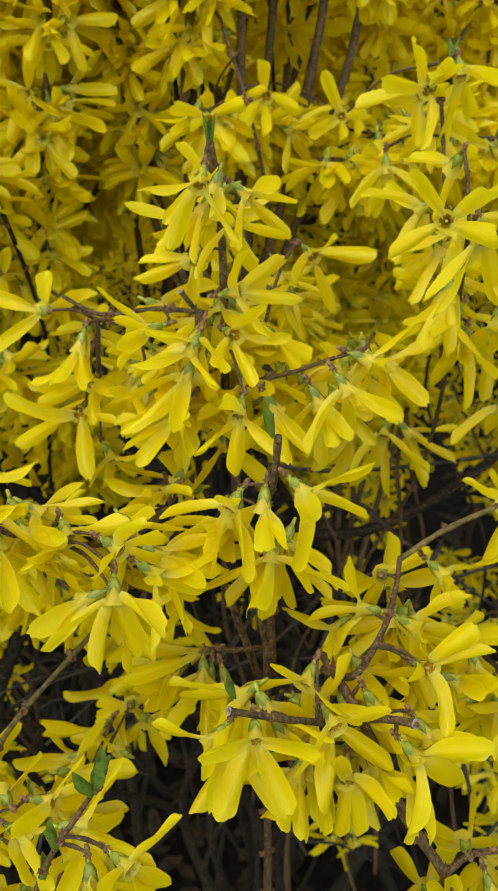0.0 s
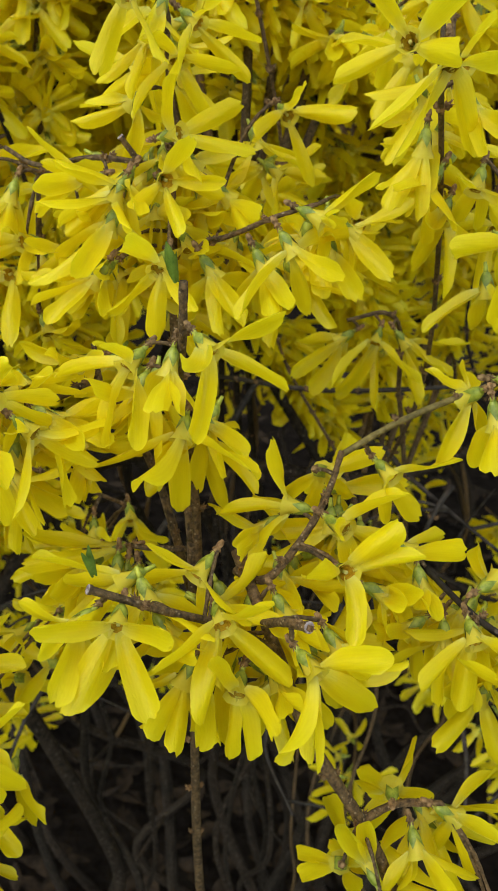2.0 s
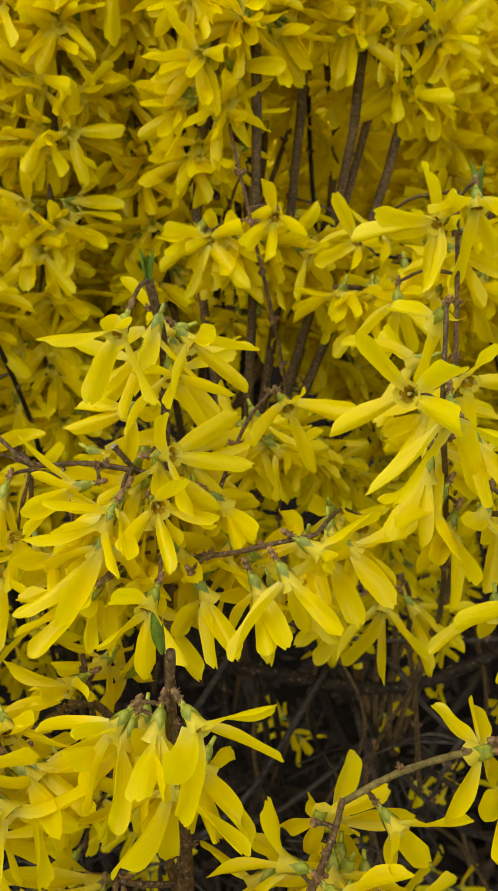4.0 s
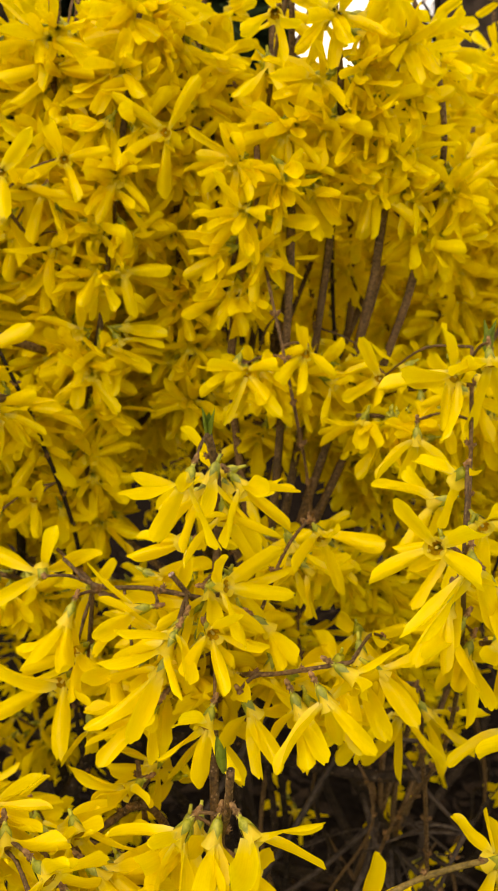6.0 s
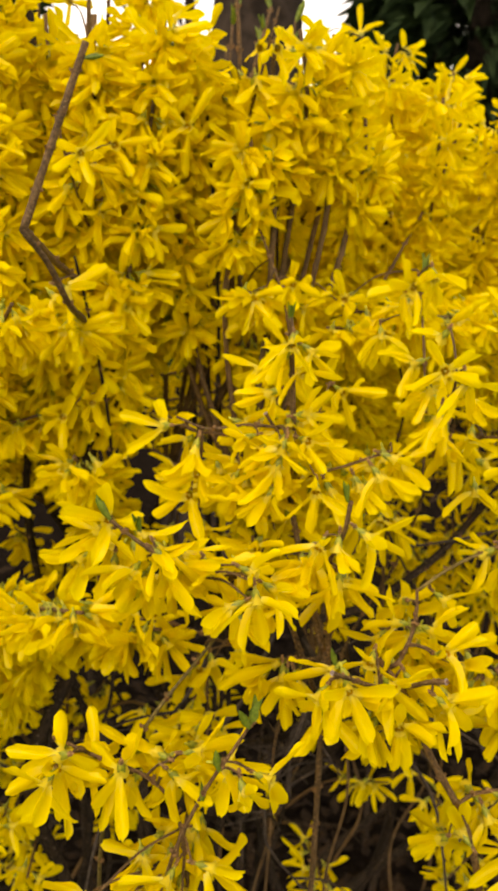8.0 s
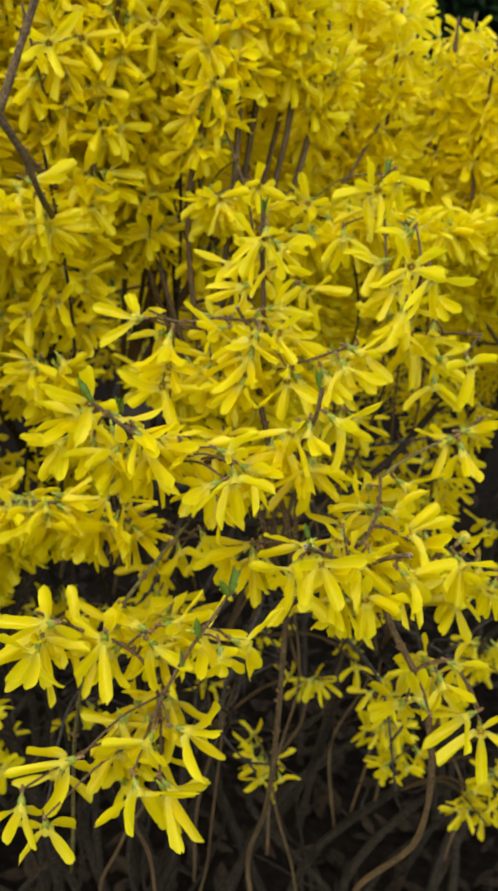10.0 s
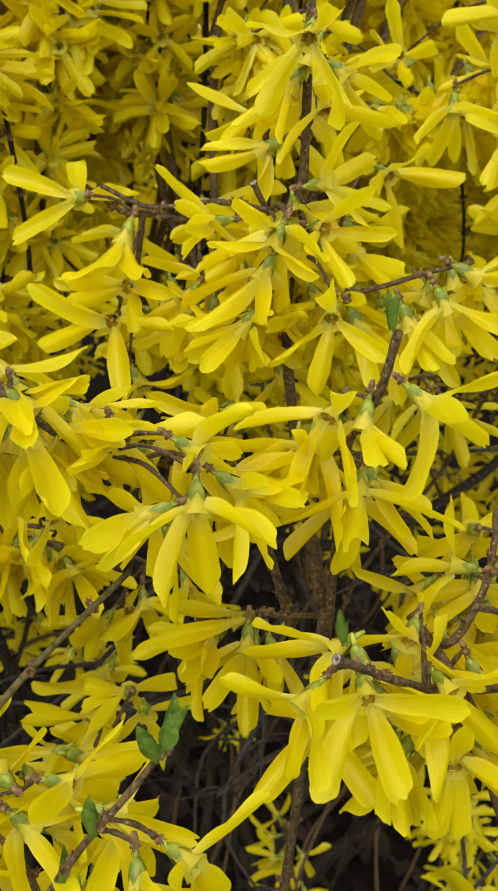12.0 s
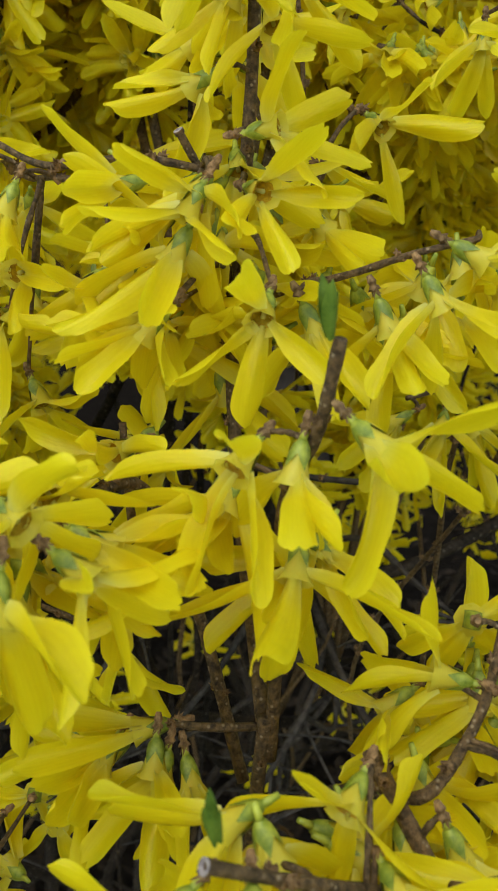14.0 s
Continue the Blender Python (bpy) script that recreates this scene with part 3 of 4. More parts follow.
leaf_bud("O", (-0.0385, 0.171, 1.1255), 40, 70, 0.0115, 0.2)
leaf_bud("O", (-0.0392, 0.170, 1.1245), 200, 62, 0.0085, 0.2)
leaf_bud("O", (-0.0500, 0.171, 1.1050), 170, 78, 0.0085, 0.2)
leaf_bud("O", (-0.0560, 0.176, 1.0880), 60, 70, 0.0075, 0.2)
leaf_bud("D", (0.0765, 0.372, 1.281), 100, 84, 0.0135, 0.16)
near_branch("tan", (0.0019, 0.0014, (-0.10, 0.26, 0.9), (-0.090, 0.235, 1.06), (-0.0733, 0.220, 1.1018), (-0.0473, 0.240, 1.1253)), bark=GREEN_BARK, label="bare tan forsythia twig slanting through the shrub")
near_branch("A", (0.005, 0.0016, (-0.06, 0.62, 0.0), (-0.09, 0.55, 0.7), (-0.115, 0.47, 1.20), (-0.112, 0.448, 1.33), (-0.112, 0.453, 1.389)),
            (0.0016, 0.0014, (-0.113, 0.46, 1.29), (-0.124, 0.40, 1.335), (-0.130, 0.396, 1.358)))
near_branch("B", (0.005, 0.0016, (0.0, 0.62, 0.0), (-0.02, 0.55, 0.7), (-0.03, 0.47, 1.2), (-0.04, 0.45, 1.33), (-0.046, 0.454, 1.385)),
            (0.0022, 0.0012, (-0.035, 0.455, 1.29), (-0.02, 0.45, 1.36), (-0.012, 0.43, 1.40), (-0.006, 0.43, 1.425)))
near_branch("C", (0.005, 0.0014, (0.06, 0.68, 0.0), (0.05, 0.60, 0.7), (0.02, 0.53, 1.2), (0.010, 0.50, 1.345), (0.014, 0.50, 1.39)))
near_branch("G", (0.0024, 0.0012, (0.05, 0.60, 0.0), (0.03, 0.50, 0.8), (0.012, 0.42, 1.20), (0.001, 0.40, 1.262), (-0.012, 0.42, 1.30)))
near_branch("H", (0.004, 0.0012, (0.20, 0.70, 0.0), (0.16, 0.60, 0.8), (0.11, 0.50, 1.18), (0.075, 0.46, 1.245), (0.045, 0.43, 1.255)))
near_branch("F", (0.005, 0.0014, (-0.10, 0.62, 0.0), (-0.12, 0.52, 0.7), (-0.10, 0.43, 1.16), (-0.108, 0.40, 1.23), (-0.118, 0.37, 1.285)))

# ---- long bare shoots that stand out of the shrub ----
near_branch("shoot", (0.0036, 0.0036, (-0.112, 0.42, 1.262), (-0.126, 0.37, 1.280), (-0.136, 0.304, 1.301)),
            (0.0036, 0.0030, (-0.137, 0.304, 1.300), (-0.123, 0.312, 1.343), (-0.109, 0.320, 1.385)), bark=BARK, label="bare upright forsythia shoot with a small green bud")
leaf_bud("shoot", (-0.1095, 0.319, 1.378), 20, 12, 0.009)
near_branch("diagonal", (0.0032, 0.0020, (0.02, 0.56, 1.0), (0.096, 0.554, 1.25), (0.113, 0.561, 1.28), (0.150, 0.576, 1.351), (0.161, 0.584, 1.385)), label="long slanting grey-brown forsythia shoot nearly bare of flowers")
near_branch("thick", (0.006, 0.005, (-0.10, 0.55, 0.0), (-0.12, 0.50, 0.8), (-0.138, 0.465, 1.30), (-0.151, 0.480, 1.41), (-0.158, 0.49, 1.47)), label="thick upright green-brown forsythia cane with young leaves at its top")
for k in range(7):
    leaf_bud("thick", (-0.158 + 0.006 * (k % 3 - 1), 0.49, 1.41 + 0.012 * k), 55 * k, 45, 0.016 + 0.001 * k)

near_branch("leafy", (0.0030, 0.0024, (0.0, 0.60, 0.7), (-0.018, 0.50, 1.28), (-0.022, 0.482, 1.398), (-0.026, 0.491, 1.45)),
            (0.0026, 0.0018, (-0.019, 0.50, 1.28), (-0.014, 0.491, 1.389), (-0.001, 0.506, 1.438)),
            (0.0024, 0.0016, (-0.018, 0.505, 1.25), (-0.026, 0.523, 1.38), (-0.023, 0.537, 1.432)),
            (0.0024, 0.0014, (-0.016, 0.51, 1.25), (0.016, 0.55, 1.37), (0.023, 0.556, 1.440)),
            (0.0020, 0.0014, (-0.02, 0.50, 1.22), (-0.07, 0.479, 1.34), (-0.080, 0.490, 1.40), (-0.080, 0.499, 1.432)), label="upright green-brown shoots with opening green leaves above the flowers")
for k, (x, y, z) in enumerate(((-0.026, 0.491, 1.445), (-0.025, 0.489, 1.43), (-0.001, 0.506, 1.436), (-0.004, 0.503, 1.42), (-0.023, 0.537, 1.43), (0.023, 0.556, 1.438), (0.021, 0.554, 1.42), (-0.006, 0.5, 1.412))):
    leaf_bud("leafy", (x, y, z), 70 * k, 68, 0.014 + 0.001 * (k % 3))
near_branch("brown", (0.011, 0.008, (-0.10, 0.60, 0.0), (-0.135, 0.47, 0.8), (-0.122, 0.460, 1.107), (-0.108, 0.480, 1.183), (-0.10, 0.49, 1.26)), label="stout brown forsythia cane rising through the flowers")
for x in (-0.046, -0.034, -0.026):
    near_branch("inner" + str(x), (0.005, 0.0035, (x + 0.03, 0.66, 0.0), (x + 0.012, 0.56, 1.0), (x + 0.006, 0.566, 1.164), (x, 0.585, 1.24), (x - 0.01, 0.60, 1.32)), label="slender upright brown cane inside the shrub")

for k in range(6):
    x, y = 0.02 + 0.07 * k + 0.02 * (k * 7 % 3), 0.58 + 0.03 * (k * 5 % 4)
    near_branch("recess" + str(k), (0.0030, 0.0018, (x + 0.02, y + 0.06, 0.5), (x + 0.012, y + 0.02, 1.0), (x, y, 1.2), (x + 0.016 * (k * 2 % 3 - 1), y, 1.3), (x + 0.01 * (k % 3 - 1), y + 0.01, 1.38)), label="slender upright brown cane inside the shrub")
near_branch("stub", (0.0034, 0.0026, (-0.112, 0.43, 1.235), (-0.114, 0.37, 1.252), (-0.119, 0.33, 1.266), (-0.128, 0.312, 1.288), (-0.137, 0.303, 1.301)), label="short thick brown forsythia twig under a bare shoot")

near_branch("lying", (0.0075, 0.0055, (-0.16, 0.60, 0.93), (-0.07, 0.52, 1.0), (-0.005, 0.50, 1.009), (0.069, 0.50, 1.007), (0.15, 0.54, 1.03), (0.24, 0.60, 1.09)), bark=SHADED_CANE, label="grey cane, bark darkened for shade, that lies across inside the shrub")
near_branch("dry", (0.0022, 0.0012, (-0.02, 0.46, 1.08), (0.051, 0.38, 1.11), (0.112, 0.38, 1.118), (0.16, 0.42, 1.11)), bark=DEAD, label="thin dry grey twig without leaves inside the shrub")
near_branch("curled", (0.0024, 0.0012, (0.097, 0.400, 1.058), (0.091, 0.390, 1.053), (0.085, 0.385, 1.038), (0.083, 0.390, 1.019), (0.095, 0.420, 0.969)), bark=DEAD, label="thin dry grey twig without leaves inside the shrub")

# ---- the old canes of the shrub, rising from its crown; their bark colour carries the inner shade ----
mass = random.Random(3)
CANES = []
for k in range(42):
    if 10 <= k < 18:
        continue
    foot = Vector((mass.uniform(-0.25, 0.45), mass.uniform(0.62, 1.0), -0.01))
    head = Vector((-0.36 + 0.95 * ((k * 7) % 20) / 19, mass.uniform(0.44, 0.92), mass.uniform(1.08, 1.2)))
    if k >= 20:
        a, r = 2.399 * k, mass.uniform(0.55, 1.15)
        head = Vector((0.1 + 1.05 * r * math.cos(a), 1.05 + 0.75 * r * math.sin(a), mass.uniform(0.7, 0.9)))
        foot = Vector((0.1 + 0.6 * r * math.cos(a), 1.05 + 0.45 * r * math.sin(a), -0.01))
        if head.y < 0.6 and abs(head.x) < 0.5:
            continue
    points = [foot]
    for u in (0.2, 0.4, 0.6, 0.8):
        points.append(foot.lerp(head, u) + Vector((mass.uniform(-0.09, 0.09), mass.uniform(-0.08, 0.08) + 0.10 * math.sin(u * 3.14), mass.uniform(-0.03, 0.03))))
    points.append(head)
    thing = tagged(new("forsythia_cane"), "old forsythia cane, bark darkened for the shade inside the shrub, with crooked bare side twigs", "cane", "old forsythia canes")
    thing.empty_display_size = 0.01
    stem_part("stem", points, mass.uniform(0.006, 0.009), 0.003, thing, SHADED_CANE, 6, 9, 0.3)
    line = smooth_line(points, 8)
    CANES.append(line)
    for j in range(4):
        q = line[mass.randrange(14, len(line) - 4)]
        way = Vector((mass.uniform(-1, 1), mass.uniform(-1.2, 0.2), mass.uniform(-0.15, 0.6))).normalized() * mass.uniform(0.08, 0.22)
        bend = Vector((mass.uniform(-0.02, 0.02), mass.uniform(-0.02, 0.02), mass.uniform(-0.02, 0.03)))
        stem_part("side_twig", [q, q + way * 0.3 + bend, q + way * 0.65 - bend * 0.4, q + way], 0.0022, 0.0009, thing, SHADED_CANE, 4, 6, 0.35)


def from_cane(x, y, z):
    """The place on the old canes that lies best for a shoot to (x, y, z)."""
    goal = Vector((x, y + 0.06, z - 0.16))
    return min((q for line in CANES for q in line), key=lambda q: (q - goal).length)


def cane_spray(x, y, top, seed, tall=0.2, **more):
    """An upright shoot from the nearest cane, with flowers over its topmost part, tall metres long."""
    foot = from_cane(x, y, top)
    tip = Vector((x, y, top))
    low = tip + Vector((mass.uniform(-0.1, 0.1) * tall, mass.uniform(0.0, 0.2) * tall, -tall))
    points = [foot, low, tip.lerp(low, 0.5) + Vector((mass.uniform(-0.01, 0.01), mass.uniform(-0.01, 0.01), 0)), tip]
    below = (low - foot).length
    spray(points, seed, first=below / (below + tall), r0=0.0024, r1=0.0011, **more)


# ---- the masses of flowers behind ----
for k in range(34):
    x = -0.25 + 0.30 * (k % 17) / 16 + mass.uniform(-0.012, 0.012)
    y = 0.44 + 0.06 * (k // 17) + mass.uniform(-0.02, 0.03)
    cane_spray(x, y, 1.452 - 1.0 * max(0.0, min(0.045, x + 0.075)) + 0.3 * max(0.0, x) + mass.uniform(-0.05, 0.008), k, 0.24 if x < -0.07 else 0.17 if x < -0.03 else 0.07, gap=0.020, each=(6, 9), last=0.9 if k % 3 == 1 else 1.0, droop=-34, joined=k > 16)
for k in range(48):
    x = 0.0 + 0.44 * (k % 24) / 23 + mass.uniform(-0.012, 0.012)
    y = 0.60 + 0.14 * (k // 24) + mass.uniform(-0.05, 0.05)
    cane_spray(x, y, 1.405 + 0.035 * (k // 24) - 0.25 * max(0.0, x - 0.13) + mass.uniform(-0.055, 0.015), 40 + k, 0.145 if k < 24 else 0.19, gap=0.018, each=(6, 9), joined=True, last=0.9 if k % 3 == 0 else 1.0, droop=-40)
FAR = ([], bmesh.new())
for k in range(44):
    x = -0.40 + 1.1 * k / 43 + mass.uniform(-0.02, 0.02)
    y = 0.92 + mass.uniform(-0.10, 0.14)
    cane_spray(x, y, 1.41 + mass.uniform(-0.14, 0.03), 100 + k, 0.2, gap=0.02, each=(5, 8), joined=True, wide=0.014, into=FAR)

# ---- the rest of the wide shrub round about: it shades the ground ----
for k in range(200):
    a, r = 2.399 * k, 0.15 + 1.2 * math.sqrt(k / 200)
    x, y = 0.1 + 1.05 * r * math.cos(a), 1.05 + 0.75 * r * math.sin(a)
    if y < 0.75 and abs(x - 0.05) < 0.42 or y < 0.12 or abs(x - 0.1) < 0.4 and y < 1.05:
        continue
    x, y = x + mass.uniform(-0.07, 0.07), y + mass.uniform(-0.07, 0.07)
    cane_spray(x, y, 1.38 - 0.18 * max(0, r - 0.8) + mass.uniform(-0.12, 0.05), 400 + k, mass.uniform(0.3, 0.55), gap=0.016, each=(5, 8), joined=True, wide=0.075, into=FAR)
thicket(FAR, "dense yellow forsythia branches that fill the far side of the shrub")

# ---- level, drooping branches in the middle ----
for k, (x0, y0, z0, x1, y1, z1) in enumerate((
        (0.20, 0.52, 1.20, 0.03, 0.41, 1.245), (0.24, 0.50, 1.21, 0.08, 0.40, 1.255), (0.28, 0.56, 1.22, 0.13, 0.42, 1.25), (0.26, 0.60, 1.22, 0.05, 0.50, 1.25),
        (0.08, 0.55, 1.20, -0.02, 0.41, 1.265), (-0.16, 0.50, 1.18, -0.12, 0.38, 1.25), (-0.20, 0.50, 1.15, -0.15, 0.36, 1.26),
        (0.02, 0.50, 1.08, -0.06, 0.40, 1.16), (-0.10, 0.48, 1.08, -0.12, 0.38, 1.17), (0.06, 0.52, 1.10, -0.01, 0.40, 1.19), (-0.18, 0.40, 1.04, -0.11, 0.30, 1.11),
        (-0.16, 0.42, 1.02, -0.07, 0.30, 1.10), (0.32, 0.52, 1.22, 0.18, 0.44, 1.26),
        (-0.27, 0.54, 1.06, -0.17, 0.43, 1.13), (-0.25, 0.52, 1.10, -0.145, 0.44, 1.18), (-0.22, 0.46, 1.02, -0.15, 0.37, 1.09), (0.10, 0.58, 1.18, 0.015, 0.455, 1.245), (0.12, 0.60, 1.17, 0.045, 0.48, 1.235), (0.05, 0.56, 1.16, -0.02, 0.46, 1.225))):
    foot = from_cane(x0, y0, z0)
    spray([foot, (x0, y0, z0 - 0.01), ((x0 + x1) / 2, (y0 + y1) / 2, (z0 + z1) / 2 + 0.012), (x1, y1, z1)], 200 + k, first=0.4, gap=0.011, each=(3, 6), r0=0.0022, r1=0.001, droop=-45)

# ---- the dark, thinly flowered inside near the ground ----
for k in range(34):
    x, y = mass.uniform(-0.30, 0.34), mass.uniform(0.36, 0.75)
    z = mass.uniform(0.76, 1.06)
    foot = from_cane(x, y, z)
    spray([foot, foot.lerp(Vector((x, y, z)), 0.5) + Vector((0.01, 0.01, 0.02)), (x, y, z)], 300 + k, first=0.75, gap=0.025, each=(1, 3), r0=0.002, r1=0.0008)

for k in range(20):
    side = k % 2
    x, y = (mass.uniform(-0.24, -0.10), mass.uniform(0.44, 0.6)) if side else (mass.uniform(0.10, 0.28), mass.uniform(0.5, 0.72))
    z = mass.uniform(1.06, 1.17) - 0.05 * (1 - side) - (mass.uniform(0.08, 0.28) if k > 13 else 0)
    foot = from_cane(x, y, z)
    spray([foot, foot.lerp(Vector((x, y, z)), 0.5) + Vector((0.01, 0.01, 0.02)), (x, y, z)], 350 + k, first=0.6, gap=0.02, each=(2, 4), r0=0.002, r1=0.0009)

for k in range(5):
    x, y, z = mass.uniform(0.0, 0.32), mass.uniform(0.40, 0.58), mass.uniform(0.68, 0.9)
    foot = from_cane(x, y, z)
    spray([foot, foot.lerp(Vector((x, y, z)), 0.5) + Vector((0.01, 0.01, 0.02)), (x, y, z)], 380 + k, first=0.75, gap=0.022, each=(1, 3), r0=0.002, r1=0.0008)

# ---- dead grey twigs that cross under the flowers ----
for k in range(16):
    a = Vector((mass.uniform(-0.2, 0.3), mass.uniform(0.30, 0.6), mass.uniform(0.75, 1.02)))
    foot = min((q for line in CANES for q in line), key=lambda q: (q - a).length)
    thing = tagged(new("dead_twig"), "thin dry grey twig without leaves inside the shrub", "twig", "dead twigs")
    thing.empty_display_size = 0.01
    points = [foot, foot.lerp(a, 0.3) + Vector((0, 0, mass.uniform(-0.03, 0.03))), foot.lerp(a, 0.7) + Vector((mass.uniform(-0.03, 0.03), 0, mass.uniform(-0.03, 0.03))), a]
    stem_part("stem", points, 0.0022, 0.0008, thing, DEAD, 5, 6, 0.4)
    for j in range(3):
        q = foot.lerp(a, mass.uniform(0.4, 0.95))
        q = min(smooth_line(points, 5), key=lambda w: (w - q).length)
        way = Vector((mass.uniform(-1, 1), mass.uniform(-0.6, 0.3), mass.uniform(-0.5, 0.5))).normalized() * mass.uniform(0.03, 0.09)
        stem_part("side_twig", [q, q + way * 0.5 + Vector((0, 0, 0.006)), q + way], 0.0011, 0.0005, thing, DEAD, 4, 5, 0.4)


# each flower: branch, foot of its tube, where it points, its turn, petal length and the spread of its petals







bloom('K', -0.0134, 0.2751, 1.2601, 257, -41, 147, 19.6, 50, 50, 43, 57, -14, 0, 6, 7)
bloom('K', -0.0046, 0.2942, 1.2526, 333, -31, 31, 20.1, 65, 56, 56, 42, -32, 10, -4, 25)
bloom('K', -0.0117, 0.2937, 1.2503, 167, -64, 153, 18.0, 40, 25, 45, 25, 8, -6, 1, -4)
bloom('K', -0.0161, 0.2913, 1.2315, 131, -29, 271, 17.7, 51, 51, 32, 49, 5, -1, -60, -4)
bloom('K', -0.0072, 0.2726, 1.2123, 300, 0, 93, 17.5, 40, 43, 35, 33, -13, 17, -11, 6)
bloom('K', -0.0156, 0.2663, 1.2122, 227, -58, 87, 20.0, 59, 52, 79, 69, 12, -3, -26, 17)
bloom('K', -0.0082, 0.2804, 1.2216, 338, 14, 310, 21.4, 52, 65, 56, 53, 22, -28, 5, 1)
bloom('K', 0.0048, 0.2895, 1.2077, 15, -42, 292, 17.5, 66, 57, 68, 74, 28, -10, 60, -17)
bloom('K', -0.0203, 0.2685, 1.1889, 231, -24, 57, 17.5, 65, 46, 62, 50, -22, 18, -23, 27)
bloom('K', -0.0021, 0.2541, 1.1963, 260, -32, 280, 17.5, 52, 46, 64, 59, -11, -8, -4, 25)
bloom('K', -0.0351, 0.2837, 1.1915, 233, -37, 270, 17.5, 55, 59, 58, 56, -24, 16, -22, 31)
bloom('K', -0.0148, 0.2712, 1.2139, 245, -39, 196, 20.4, 51, 64, 53, 61, 10, -13, 7, -3)
bloom('K', -0.0282, 0.2849, 1.2100, 189, -14, 16, 19.1, 63, 55, 68, 56, -7, 3, 4, 60)
bloom('K', -0.0174, 0.2642, 1.2047, 199, -66, 344, 24.5, 66, 35, 45, 66, 33, -7, -6, -18)
bloom('K', -0.0203, 0.2614, 1.1904, 182, -54, 47, 17.5, 48, 54, 47, 44, -6, 18, -11, 60)

bloom('R', 0.0198, 0.3261, 1.2259, 303, -22, 110, 21.8, 49, 48, 62, 44, -2, -23, 6, 18)
bloom('R', 0.0317, 0.2677, 1.2064, 344, -20, 345, 17.5, 76, 60, 71, 80, -2, 9, -7, 60)
bloom('R', 0.0461, 0.3053, 1.1961, 280, 0, 122, 17.5, 44, 29, 27, 27, 2, 30, -26, -6)
bloom('R', 0.0271, 0.2655, 1.2003, 339, -52, 215, 22.9, 71, 45, 77, 55, 1, 9, -17, 6)
bloom('R', 0.0053, 0.2677, 1.1923, 4, -58, 109, 17.5, 38, 43, 60, 51, 60, -3, -2, 5)
bloom('R', 0.0196, 0.2696, 1.1943, 344, -60, 87, 17.5, 50, 52, 60, 50, 60, -12, 18, -7)

bloom('T', 0.0117, 0.2237, 1.1852, 316, -24, 248, 20.4, 60, 52, 60, 57, 5, 1, -1, -5)
bloom('T', 0.0047, 0.2301, 1.1791, 252, -65, 127, 17.5, 56, 49, 56, 60, -60, 10, -21, 11)
bloom('T', -0.0026, 0.2282, 1.1789, 236, -29, 344, 19.9, 40, 66, 63, 42, -19, -11, 22, 9)
bloom('T', 0.0070, 0.2339, 1.1597, 262, -47, 96, 24.3, 43, 60, 52, 69, 4, -8, -13, 17)
bloom('T', 0.0090, 0.2411, 1.1573, 7, -46, 11, 17.5, 61, 68, 71, 61, -11, 60, -10, 22)
bloom('T', -0.0045, 0.2394, 1.1683, 242, -49, 148, 24.5, 80, 67, 34, 76, 50, -17, -3, 20)

bloom('L', -0.0301, 0.2269, 1.1620, 345, -33, 21, 23.1, 63, 54, 39, 42, -40, 28, -9, 20)
bloom('L', -0.0291, 0.2299, 1.1593, 359, -14, 127, 17.5, 46, 32, 54, 48, -11, -60, 17, -6)
bloom('L', -0.0242, 0.2618, 1.1635, 232, -5, 70, 17.6, 42, 58, 79, 76, -14, 2, -29, 44)
bloom('L', -0.0351, 0.2012, 1.1678, 275, -50, 49, 20.0, 59, 54, 29, 48, -2, 17, 16, -32)
bloom('L', -0.0297, 0.2121, 1.1655, 336, -23, 310, 19.3, 60, 68, 72, 56, 20, -32, 12, -1)
bloom('L', -0.0533, 0.2279, 1.1696, 296, -25, 135, 18.2, 56, 56, 60, 68, 11, -60, -4, -7)
bloom('L', -0.0392, 0.2139, 1.1719, 326, -14, 173, 17.5, 69, 80, 84, 58, -9, 60, -7, 17)
bloom('L', -0.0719, 0.2206, 1.1719, 324, -62, 269, 22.7, 50, 45, 26, 52, 20, 2, 19, -44)
bloom('L', -0.0753, 0.2189, 1.1779, 341, -28, 180, 17.5, 64, 80, 79, 65, -8, 30, -11, 19)
bloom('L', -0.0396, 0.2075, 1.1595, 175, -32, 349, 17.5, 61, 56, 53, 60, 14, -60, 1, -15)

bloom('J', -0.0679, 0.2989, 1.2108, 116, -15, 295, 21.6, 56, 53, 39, 71, 29, -1, 4, -33)
bloom('J', -0.0544, 0.2890, 1.2061, 239, -61, 89, 22.0, 49, 45, 56, 61, -19, 1, -17, 37)
bloom('J', -0.0571, 0.2915, 1.1790, 260, -1, 209, 23.3, 35, 45, 52, 63, -14, -2, -18, 36)
bloom('J', -0.0527, 0.2965, 1.1878, 255, 2, 114, 17.5, 50, 44, 36, 58, 60, -1, 20, -19)
bloom('J', -0.0509, 0.2931, 1.1633, 310, -41, 66, 17.5, 66, 58, 80, 76, 11, 3, 30, -15)

bloom('M', -0.0225, 0.2418, 1.1098, 230, -46, 144, 19.0, 48, 60, 20, 64, -3, 1, 0, 2)
bloom('M', -0.0148, 0.2408, 1.1109, 272, -63, 265, 17.5, 59, 20, 67, 57, 3, 0, -12, 9)
bloom('M', -0.0128, 0.2440, 1.1124, 189, -14, 152, 24.5, 46, 52, 26, 36, 24, -27, 60, 3)
bloom('M', -0.0205, 0.2437, 1.1081, 208, -33, 335, 17.5, 44, 50, 54, 48, 60, -7, 14, -6)
bloom('M', -0.0125, 0.2414, 1.1077, 244, -73, 85, 20.3, 56, 42, 57, 20, 15, 0, -15, 60)
